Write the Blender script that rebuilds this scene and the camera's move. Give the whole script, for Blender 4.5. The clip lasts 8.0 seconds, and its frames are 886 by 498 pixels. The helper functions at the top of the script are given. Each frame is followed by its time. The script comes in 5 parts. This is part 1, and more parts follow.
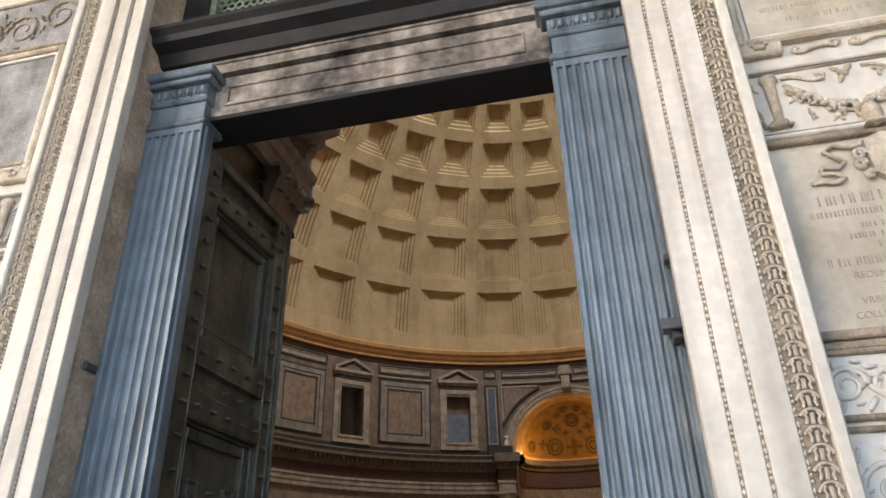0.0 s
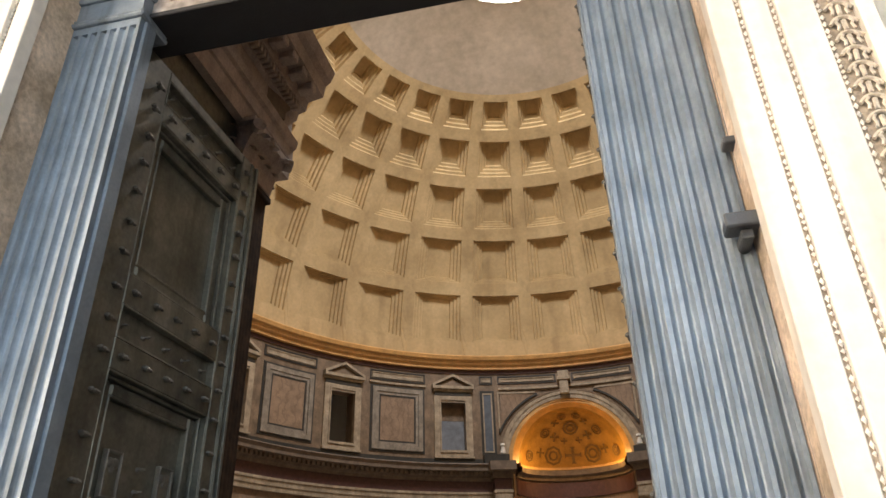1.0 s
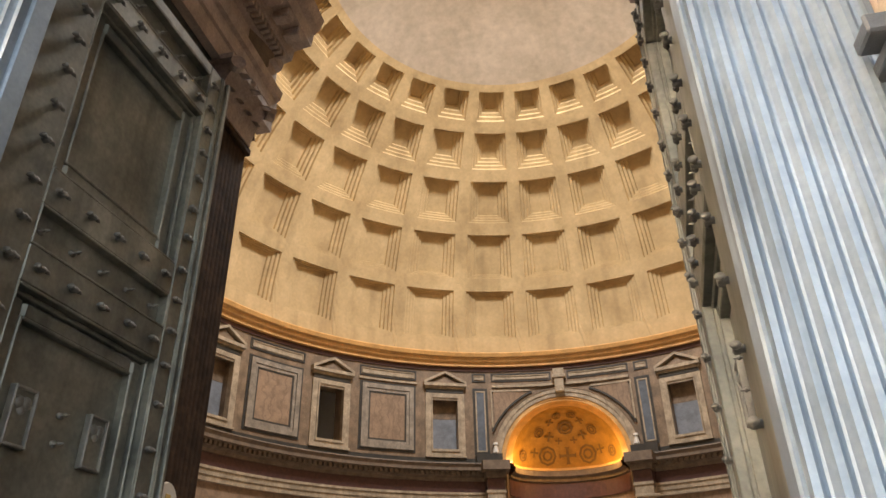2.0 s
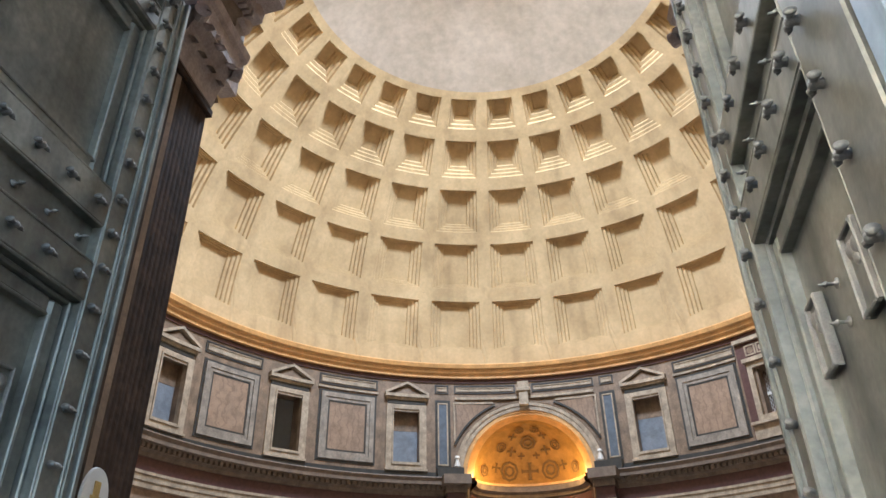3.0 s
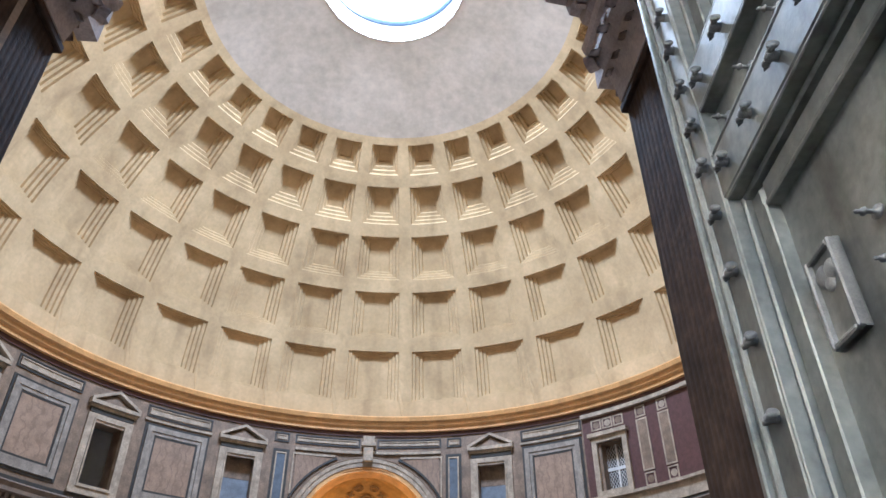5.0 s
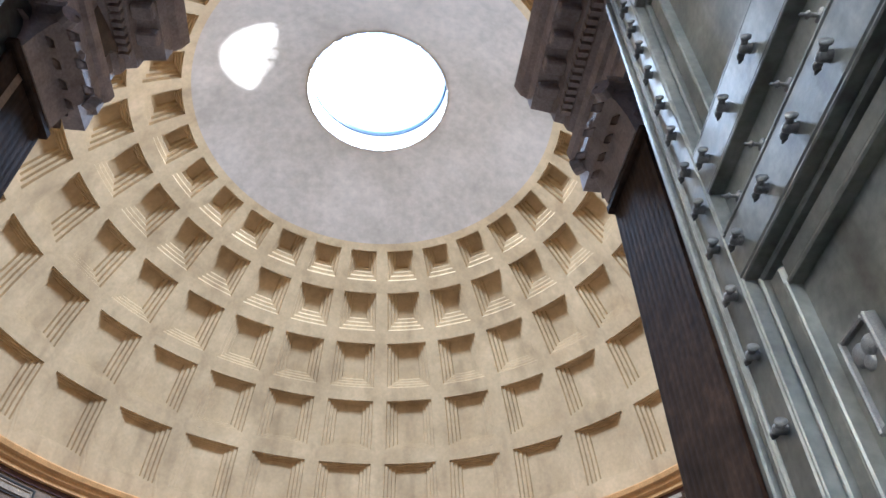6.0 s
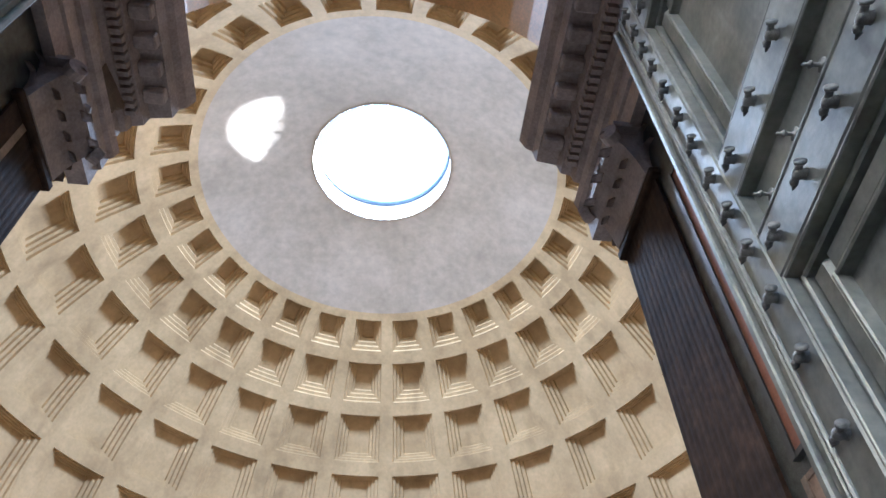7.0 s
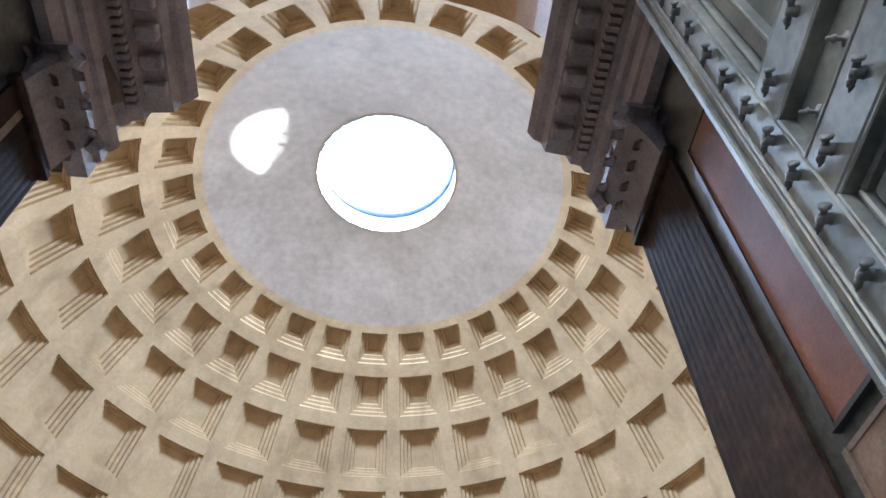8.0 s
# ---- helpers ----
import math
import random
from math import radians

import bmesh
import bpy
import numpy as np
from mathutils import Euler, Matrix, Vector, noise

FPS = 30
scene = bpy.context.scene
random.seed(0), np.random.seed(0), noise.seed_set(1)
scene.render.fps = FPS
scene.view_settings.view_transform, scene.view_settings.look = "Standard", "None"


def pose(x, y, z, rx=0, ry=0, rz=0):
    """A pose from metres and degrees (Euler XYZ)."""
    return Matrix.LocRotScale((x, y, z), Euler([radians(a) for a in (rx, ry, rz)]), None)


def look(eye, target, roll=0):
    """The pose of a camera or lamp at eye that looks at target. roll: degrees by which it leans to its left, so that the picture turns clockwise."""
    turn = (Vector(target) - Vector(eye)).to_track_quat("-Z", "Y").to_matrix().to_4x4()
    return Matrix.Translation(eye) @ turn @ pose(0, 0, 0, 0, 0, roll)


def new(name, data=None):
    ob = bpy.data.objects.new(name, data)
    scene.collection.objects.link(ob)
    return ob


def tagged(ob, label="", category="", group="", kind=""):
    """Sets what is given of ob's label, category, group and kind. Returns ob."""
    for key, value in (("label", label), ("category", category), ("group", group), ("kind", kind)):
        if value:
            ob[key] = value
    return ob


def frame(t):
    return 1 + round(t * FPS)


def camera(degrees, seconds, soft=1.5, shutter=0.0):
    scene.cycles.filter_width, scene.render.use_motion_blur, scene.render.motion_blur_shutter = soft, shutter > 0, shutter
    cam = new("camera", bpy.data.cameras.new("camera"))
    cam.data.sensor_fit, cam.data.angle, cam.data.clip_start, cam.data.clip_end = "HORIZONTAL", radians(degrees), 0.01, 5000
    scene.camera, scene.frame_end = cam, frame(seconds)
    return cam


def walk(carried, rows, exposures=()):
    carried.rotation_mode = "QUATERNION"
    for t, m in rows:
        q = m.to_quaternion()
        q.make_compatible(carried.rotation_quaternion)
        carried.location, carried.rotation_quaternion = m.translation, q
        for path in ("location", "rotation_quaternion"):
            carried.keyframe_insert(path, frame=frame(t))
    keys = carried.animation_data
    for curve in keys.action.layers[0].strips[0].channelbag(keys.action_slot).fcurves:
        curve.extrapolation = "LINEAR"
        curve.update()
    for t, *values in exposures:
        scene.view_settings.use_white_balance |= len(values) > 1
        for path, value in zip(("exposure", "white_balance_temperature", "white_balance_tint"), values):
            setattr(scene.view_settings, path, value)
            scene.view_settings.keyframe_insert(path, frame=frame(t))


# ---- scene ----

# ---- camera and walk ----
cam = camera(63.63, 8.0)
ROWS = [
    (0.0, 2.499, -33.550, 1.646, 13.25, 27.66, 1.25),
    (0.5, 2.369, -32.599, 1.632, 13.18, 28.29, 1.24),
    (1.0, 2.107, -31.625, 1.580, 12.84, 28.75, 1.22),
    (1.5, 1.885, -30.739, 1.540, 12.73, 29.03, 1.11),
    (3.0, 1.116, -28.748, 1.428, 8.49, 30.51, 0.87),
    (3.5, 0.989, -28.258, 1.429, 6.31, 32.22, 0.63),
    (4.0, 0.836, -27.822, 1.416, 3.30, 32.53, 0.26),
    (5.5, 0.797, -27.027, 1.419, -6.95, 39.02, 0.15),
    (6.0, 0.706, -26.889, 1.422, -7.14, 43.92, 0.30),
    (6.5, 0.710, -26.677, 1.396, -7.13, 46.32, 0.37),
    (7.0, 0.714, -26.428, 1.369, -6.39, 49.83, 0.53),
    (7.5, 0.701, -26.141, 1.348, -5.95, 51.03, 0.54),
    (8.0, 0.709, -25.882, 1.341, -5.64, 51.24, 0.67),
]
EXPOSURES = [(0.0, 2.46, 6300, 15), (0.5, 2.8, 6650, 15), (1.0, 3.05, 7050, 16), (1.5, 3.32, 7700, 19), (3.0, 4.01, 5500, 10), (4.0, 4.0, 5100, 11), (5.5, 3.79, 4850, 12), (6.5, 3.68, 4820, 12), (8.0, 3.68, 4780, 12)]
walk(cam, [(t, pose(x, y, z, 90 + pitch, roll, yaw)) for t, x, y, z, yaw, pitch, roll in ROWS], EXPOSURES)

# the rotunda's storeys, turned slightly against the door's axis, and the passage's two sides
ROTUNDA = pose(0, 0, 0.56, 0, 0, 0.6)
PASSAGE = {-1: pose(-0.13, 0, 0.27), 1: pose(0.11, 0, 0.05)}
STAND = [Matrix()]

# ---- sky, sun and lamps ----
SUN_WAY = Vector((0.9096, 0.3257, 0.2580)).normalized()
world = bpy.data.worlds.new("sky")
scene.world = world
world.use_nodes = True
sky = world.node_tree.nodes.new("ShaderNodeTexSky")
sky.sky_type = "NISHITA"
sky.sun_disc = False
sky.dust_density = 3.0
sky.sun_elevation = math.asin(SUN_WAY.z)
sky.sun_rotation = math.atan2(SUN_WAY.x, SUN_WAY.y)
world.node_tree.links.new(sky.outputs[0], world.node_tree.nodes["Background"].inputs[0])
world.node_tree.nodes["Background"].inputs[1].default_value = 0.15


def lamp(name, kind, energy, colour, m, size=1.0, shape=None):
    data = bpy.data.lights.new(name, kind)
    data.energy, data.color = energy, colour
    if kind == "SUN":
        data.angle = radians(0.5)
    elif kind == "AREA":
        data.size = size
        data.shape = shape or "SQUARE"
    else:
        data.shadow_soft_size = size
    ob = new(name, data)
    ob.matrix_world = m
    return ob


lamp("sun", "SUN", 5.0, (1.0, 0.93, 0.82), look(SUN_WAY * 100, (0, 0, 0)))
# daylight of the open sky falling through the oculus
lamp("oculus_daylight", "AREA", 1010, (0.93, 0.97, 1.0), pose(0, 0, 41.2), 8.9, "DISK")
# warm floodlight hidden behind the front arch of the apse
for side in (-1, 1):
    lamp("apse_floodlight", "POINT", 15, (1.0, 0.6, 0.2), ROTUNDA @ pose(side * 2.75, 22.3, 12.55), 0.06)

# ---- materials ----


def mat(name, colour, rough=0.7, metal=0.0, vary=0.25, scale=3.0, bump=0.15, tint=None, streak=0.0, veins=0.0, piece=0.0, fine=14.0, spec=0.5):
    """A surface with two scales of variation, optional second tint, vertical streaks, veins and a shift from piece to piece."""
    m = bpy.data.materials.new(name)
    m.use_nodes = True
    nt = m.node_tree
    n, l = nt.nodes, nt.links
    b = n["Principled BSDF"]
    b.inputs["Roughness"].default_value = rough
    b.inputs["Metallic"].default_value = metal
    b.inputs["Specular IOR Level"].default_value = spec
    co = n.new("ShaderNodeTexCoord")
    big = n.new("ShaderNodeTexNoise")
    big.inputs["Scale"].default_value = scale
    big.inputs["Detail"].default_value = 6
    big.inputs["Roughness"].default_value = 0.62
    l.new(co.outputs["Object"], big.inputs["Vector"])
    small = n.new("ShaderNodeTexNoise")
    small.inputs["Scale"].default_value = scale * fine
    small.inputs["Detail"].default_value = 4
    l.new(co.outputs["Object"], small.inputs["Vector"])
    ramp = n.new("ShaderNodeValToRGB")
    ramp.color_ramp.elements[0].position, ramp.color_ramp.elements[1].position = 0.34, 0.68
    t2 = tint or tuple(c * (1 - vary) for c in colour)
    ramp.color_ramp.elements[0].color = (*t2, 1)
    ramp.color_ramp.elements[1].color = (*[min(1, c * (1 + vary * 0.35)) for c in colour], 1)
    l.new(big.outputs["Fac"], ramp.inputs["Fac"])
    out = ramp.outputs["Color"]

    def mix(kind, fac, a, c2):
        q = n.new("ShaderNodeMix")
        q.data_type, q.blend_type = "RGBA", kind
        if isinstance(fac, float):
            q.inputs[0].default_value = fac
        else:
            l.new(fac, q.inputs[0])
        l.new(a, q.inputs[6])
        if isinstance(c2, tuple):
            q.inputs[7].default_value = (*c2, 1)
        else:
            l.new(c2, q.inputs[7])
        return q.outputs[2]

    grain = n.new("ShaderNodeMapRange")
    grain.inputs["From Min"].default_value, grain.inputs["From Max"].default_value = 0.3, 0.7
    grain.inputs["To Min"].default_value, grain.inputs["To Max"].default_value = 1 - vary * 0.7, 1 + vary * 0.3
    l.new(small.outputs["Fac"], grain.inputs["Value"])
    mul = n.new("ShaderNodeVectorMath")
    mul.operation = "SCALE"
    l.new(out, mul.inputs[0])
    l.new(grain.outputs[0], mul.inputs["Scale"])
    out = mul.outputs[0]
    if streak:
        mp = n.new("ShaderNodeMapping")
        mp.inputs["Scale"].default_value = (3.0, 3.0, 0.18)
        l.new(co.outputs["Object"], mp.inputs["Vector"])
        st = n.new("ShaderNodeTexNoise")
        st.inputs["Scale"].default_value = scale
        st.inputs["Detail"].default_value = 5
        l.new(mp.outputs[0], st.inputs["Vector"])
        sr = n.new("ShaderNodeMapRange")
        sr.inputs["From Min"].default_value, sr.inputs["From Max"].default_value = 0.5, 0.72
        sr.inputs["To Max"].default_value = streak
        l.new(st.outputs["Fac"], sr.inputs["Value"])
        out = mix("MULTIPLY", sr.outputs[0], out, (0.32, 0.28, 0.23))
    if veins:
        w = n.new("ShaderNodeTexWave")
        w.inputs["Scale"].default_value = scale * 0.5
        w.inputs["Distortion"].default_value = 9
        w.inputs["Detail"].default_value = 4
        w.inputs["Detail Scale"].default_value = 1.6
        l.new(co.outputs["Object"], w.inputs["Vector"])
        wr = n.new("ShaderNodeMapRange")
        wr.inputs["From Min"].default_value, wr.inputs["From Max"].default_value = 0.75, 1.0
        wr.inputs["To Max"].default_value = veins
        l.new(w.outputs["Fac"], wr.inputs["Value"])
        out = mix("MIX", wr.outputs[0], out, tuple(c * 0.45 for c in colour))
    if piece:
        oi = n.new("ShaderNodeObjectInfo")
        pr = n.new("ShaderNodeMapRange")
        pr.inputs["To Min"].default_value, pr.inputs["To Max"].default_value = 1 - piece, 1 + piece
        l.new(oi.outputs["Random"], pr.inputs["Value"])
        pm = n.new("ShaderNodeVectorMath")
        pm.operation = "SCALE"
        l.new(out, pm.inputs[0])
        l.new(pr.outputs[0], pm.inputs["Scale"])
        out = pm.outputs[0]
    l.new(out, b.inputs["Base Color"])
    rr = n.new("ShaderNodeMapRange")
    rr.inputs["To Min"].default_value, rr.inputs["To Max"].default_value = max(0.05, rough - 0.12), min(1, rough + 0.12)
    l.new(small.outputs["Fac"], rr.inputs["Value"])
    l.new(rr.outputs[0], b.inputs["Roughness"])
    if bump:
        bp = n.new("ShaderNodeBump")
        bp.inputs["Strength"].default_value = bump
        bp.inputs["Distance"].default_value = 0.03
        l.new(small.outputs["Fac"], bp.inputs["Height"])
        l.new(bp.outputs[0], b.inputs["Normal"])
    return m


CONCRETE = mat("coffer_concrete", (0.62, 0.468, 0.258), 0.85, vary=0.14, scale=0.3, bump=0.2, tint=(0.47, 0.342, 0.178), streak=0.3, fine=14)
PLASTER = mat("dome_plaster", (0.53, 0.46, 0.37), 0.85, vary=0.2, scale=0.3, bump=0.15, tint=(0.44, 0.375, 0.29), streak=0.12, fine=7)
ATTIC = mat("attic_marble", (0.29, 0.205, 0.135), 0.5, vary=0.45, scale=1.3, veins=0.3, bump=0.05)
PALE = mat("pale_marble", (0.5, 0.405, 0.29), 0.5, vary=0.4, scale=1.7, veins=0.3, bump=0.06)
SLATE = mat("dark_slate_marble", (0.05, 0.05, 0.047), 0.4, vary=0.3, scale=3.0, bump=0.04)
BLUE = mat("blue_grey_marble", (0.13, 0.16, 0.2), 0.4, vary=0.3, scale=3.0, bump=0.04)
PAVON = mat("veined_pink_marble", (0.36, 0.25, 0.17), 0.45, vary=0.3, scale=1.6, veins=0.45, bump=0.04, piece=0.08)
RIM = mat("pale_rim_stone", (0.72, 0.69, 0.64), 0.7, vary=0.15, scale=1.0, bump=0.1)
PORPHYRY = mat("porphyry", (0.11, 0.05, 0.045), 0.45, vary=0.3, scale=4.0, bump=0.05)
# ochre stucco with the warm light on cornice and arches put into its colour
OCHRE = mat("warm_lit_ochre_stucco", (0.78, 0.44, 0.16), 0.42, vary=0.25, scale=1.2, bump=0.15)
GOLD = mat("gold_mosaic", (0.52, 0.28, 0.065), 0.5, metal=0.2, vary=0.25, scale=2.0, bump=0.3, fine=30)
MOSAIC = mat("brown_mosaic", (0.26, 0.15, 0.05), 0.6, vary=0.3, scale=3.0)
BRONZE = mat("green_black_bronze", (0.275, 0.268, 0.225), 0.52, metal=0.7, vary=0.3, scale=1.4, bump=0.06, tint=(0.13, 0.135, 0.118), streak=0.5)
BRONZE_B = mat("blue_grey_bronze", (0.27, 0.33, 0.39), 0.5, metal=0.4, vary=0.16, scale=2.0, bump=0.03, tint=(0.19, 0.235, 0.28), streak=0.7)
STUD = mat("worn_bronze_stud", (0.2, 0.19, 0.165), 0.58, metal=0.4, vary=0.3, scale=9.0)
MARBLE = mat("white_facade_marble", (0.84, 0.8, 0.73), 0.6, vary=0.14, scale=0.7, bump=0.08, streak=0.45, veins=0.12)
STAINED = mat("stained_marble_relief", (0.47, 0.385, 0.29), 0.7, vary=0.45, scale=2.5, bump=0.3, streak=0.35)
TABLET = mat("tablet_marble", (0.74, 0.69, 0.6), 0.6, vary=0.15, scale=0.9, tint=(0.5, 0.44, 0.34), bump=0.1, streak=0.3)
CARVED = mat("weathered_carved_marble", (0.76, 0.69, 0.58), 0.7, vary=0.3, scale=2.5, bump=0.25, tint=(0.46, 0.385, 0.29), streak=0.3)
SOOTBLACK = mat("blackened_cornice", (0.03, 0.03, 0.034), 0.6, vary=0.5, scale=1.5, bump=0.12, streak=0.4)
# blue-grey stone for the left slabs; that side's dimmer light is in its colour
GREYRELIEF = mat("dimmed_blue_grey_marble", (0.42, 0.42, 0.43), 0.7, vary=0.45, scale=2.5, bump=0.3, streak=0.35)
SOOT = mat("sooty_marble", (0.47, 0.415, 0.37), 0.65, vary=0.35, scale=1.2, bump=0.15, tint=(0.045, 0.04, 0.04), streak=0.7, fine=8)
BRICK = mat("brown_jamb_stone", (0.76, 0.63, 0.51), 0.8, vary=0.4, scale=1.5, bump=0.3, streak=0.2, tint=(0.42, 0.33, 0.24))
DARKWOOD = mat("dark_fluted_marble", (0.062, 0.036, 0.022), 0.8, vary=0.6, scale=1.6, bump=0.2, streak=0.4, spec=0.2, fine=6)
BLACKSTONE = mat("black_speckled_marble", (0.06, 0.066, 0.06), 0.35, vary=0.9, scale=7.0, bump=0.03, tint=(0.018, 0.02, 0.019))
REDSTONE = mat("red_brown_marble", (0.34, 0.135, 0.07), 0.58, vary=0.3, scale=2.0, bump=0.05)
GREYMARBLE = mat("grey_frame_marble", (0.36, 0.31, 0.25), 0.5, vary=0.4, scale=2.0, veins=0.3, bump=0.06)
BROWNSTONE = mat("brown_cornice_marble", (0.22, 0.165, 0.12), 0.6, vary=0.35, scale=2.0, bump=0.1, streak=0.2)
# near-black stands for the shade in the window niches and under the lintel
VOID = mat("shade_black", (0.02, 0.02, 0.022), 0.7, vary=0.3, scale=3.0)
GREYSTONE = mat("grey_entablature", (0.5, 0.42, 0.37), 0.7, vary=0.3, scale=1.5, bump=0.2, streak=0.3)
FLOOR = mat("floor_marble", (0.4, 0.34, 0.27), 0.35, vary=0.25, scale=0.6, bump=0.03)
PAVING = mat("portico_paving", (0.45, 0.42, 0.38), 0.6, vary=0.25, scale=0.8, bump=0.1)
# near-black base colour stands for missing light in recesses and on the blocking wall
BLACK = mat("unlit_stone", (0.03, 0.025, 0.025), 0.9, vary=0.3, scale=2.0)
# pane glass; the pale blue-grey takes the place of reflected sky
GLASSY = mat("blue_grey_pane", (0.23, 0.26, 0.3), 0.5, vary=0.3, scale=1.5, bump=0.03)
LETTER = mat("cut_letter_grey", (0.5, 0.44, 0.35), 0.8, vary=0.3, scale=8.0)
IRON = mat("painted_metal_box", (0.12, 0.13, 0.14), 0.4, metal=0.3, vary=0.2, scale=8.0)
GREENPAINT = mat("verdigris_grille", (0.3, 0.36, 0.28), 0.6, metal=0.2, vary=0.3, scale=5.0)
WHITEPAINT = mat("white_sign_paint", (0.75, 0.72, 0.66), 0.5, vary=0.1, scale=4.0, bump=0.02)

# ---- mesh helpers ----


def solid(name, bm, material, smooth=False):
    me = bpy.data.meshes.new(name)
    bm.to_mesh(me)
    bm.free()
    for q in (material if isinstance(material, (list, tuple)) else [material]):
        me.materials.append(q)
    if smooth:
        for p in me.polygons:
            p.use_smooth = True
    return me


def part(name, bm, material, parent, label="", smooth=False):
    ob = new(name, solid(name, bm, material, smooth))
    ob.parent = parent
    return tagged(ob, label)


def thing(name, bm, material, label, category, kind="", group="", smooth=False):
    ob = new(name, solid(name, bm, material, smooth))
    ob.matrix_world = STAND[0]
    return tagged(ob, label, category, group, kind)


def base(name, label, category, m=None, kind="", group=""):
    ob = new(name)
    ob.empty_display_size = 0.2
    ob.matrix_world = STAND[0] @ (m or Matrix())
    return tagged(ob, label, category, group, kind)


def box(bm, x0, x1, y0, y1, z0, z1, bevel=0.0):
    """An upright box, with its edges cut off when bevel is given."""
    g = bmesh.ops.create_cube(bm, size=1.0, matrix=Matrix.LocRotScale(((x0 + x1) / 2, (y0 + y1) / 2, (z0 + z1) / 2), None, (abs(x1 - x0), abs(y1 - y0), abs(z1 - z0))))
    if bevel:
        edges = {e for v in g["verts"] for e in v.link_edges}
        bmesh.ops.bevel(bm, geom=list(edges), offset=bevel, segments=1, affect="EDGES")
    return bm


def boxes(*rows, bevel=0.0):
    bm = bmesh.new()
    for r in rows:
        box(bm, *r, bevel=bevel)
    return bm


def at(az, r, z):
    a = radians(az)
    return Vector((r * math.sin(a), r * math.cos(a), z))


def arc_block(bm, az0, az1, r0, r1, z0, z1, step=2.0):
    """A slab bent round the rotunda's axis, between two azimuths, radii and heights."""
    n = max(1, math.ceil(abs(az1 - az0) / step))
    ring = []
    for i in range(n + 1):
        a = az0 + (az1 - az0) * i / n
        ring.append([bm.verts.new(at(a, r, z)) for r, z in ((r0, z0), (r1, z0), (r1, z1), (r0, z1))])
    for p, q in zip(ring, ring[1:]):
        for k in range(4):
            bm.faces.new((p[k], p[(k + 1) % 4], q[(k + 1) % 4], q[k]))
    bm.faces.new(ring[0][::-1])
    bm.faces.new(ring[-1])
    return bm


def arc_blocks(*rows, step=2.0):
    bm = bmesh.new()
    for r in rows:
        arc_block(bm, *r, step=step)
    bmesh.ops.recalc_face_normals(bm, faces=bm.faces)
    return bm


def arc_frame(az0, az1, z0, z1, wa, r0, r1, wz=None):
    """Four bent bars round an opening; wa is the bar's width in metres."""
    wd = math.degrees(wa / r1)
    return arc_blocks((az0, az0 + wd, r0, r1, z0, z1), (az1 - wd, az1, r0, r1, z0, z1), (az0 + wd, az1 - wd, r0, r1, z0, z0 + (wz or wa)), (az0 + wd, az1 - wd, r0, r1, z1 - (wz or wa), z1))


def sweep(profile, az0, az1, step=1.5, close=True):
    """A moulding: a profile of (radius, height) turned round the rotunda's axis."""
    bm = bmesh.new()
    n = max(1, math.ceil(abs(az1 - az0) / step))
    full = abs(az1 - az0) >= 359.9
    cols = [[bm.verts.new(at(az0 + (az1 - az0) * i / n, r, z)) for r, z in profile] for i in range(n if full else n + 1)]
    if full:
        cols.append(cols[0])
    m = len(profile)
    for p, q in zip(cols, cols[1:]):
        for k in range(m if close else m - 1):
            bm.faces.new((p[k], p[(k + 1) % m], q[(k + 1) % m], q[k]))
    if close and not full:
        bm.faces.new(cols[0][::-1])
        bm.faces.new(cols[-1])
    bmesh.ops.recalc_face_normals(bm, faces=bm.faces)
    return bm


def prism(outline, along, length, origin=(0, 0, 0)):
    """An outline of (u, v) drawn out along x, y or z: x takes (y, z), y takes (x, z), z takes (x, y)."""
    bm = bmesh.new()
    put = {"x": lambda u, v, w: (w, u, v), "y": lambda u, v, w: (u, w, v), "z": lambda u, v, w: (u, v, w)}[along]
    o = Vector(origin)
    a = [bm.verts.new(o + Vector(put(u, v, 0))) for u, v in outline]
    b = [bm.verts.new(o + Vector(put(u, v, length))) for u, v in outline]
    n = len(outline)
    for i in range(n):
        bm.faces.new((a[i], a[(i + 1) % n], b[(i + 1) % n], b[i]))
    bm.faces.new(a[::-1])
    bm.faces.new(b)
    bmesh.ops.recalc_face_normals(bm, faces=bm.faces)
    return bm


# ---- dome ----
R, ZC = 21.65, 19.785
STEP = 360 / 28
TOPS = (16.03, 27.83, 38.97, 48.97, 57.4)
FOOTS = (6.26, 18.76, 30.41, 41.52, 51.41)
HALF = (5.1, 4.97, 4.87, 4.78, 4.57)
EDGES = (0.6, 17.4, 29.2, 40.3, 50.2, 58.9)
OCULUS = 4.52
TWIST = -0.67


def on_dome(az, el, out=0.0):
    a, e = radians(az + TWIST), radians(el)
    r = R + out
    return Vector((r * math.cos(e) * math.sin(a), r * math.cos(e) * math.cos(a), ZC + r * math.sin(e)))


def rect(az0, az1, el0, el1, out, n=4):
    pts = [(az0 + (az1 - az0) * i / n, el0) for i in range(n)] + [(az1, el0 + (el1 - el0) * i / n) for i in range(n)]
    pts += [(az1 - (az1 - az0) * i / n, el1) for i in range(n)] + [(az0, el1 - (el1 - el0) * i / n) for i in range(n)]
    return [on_dome(a, e, out) for a, e in pts]


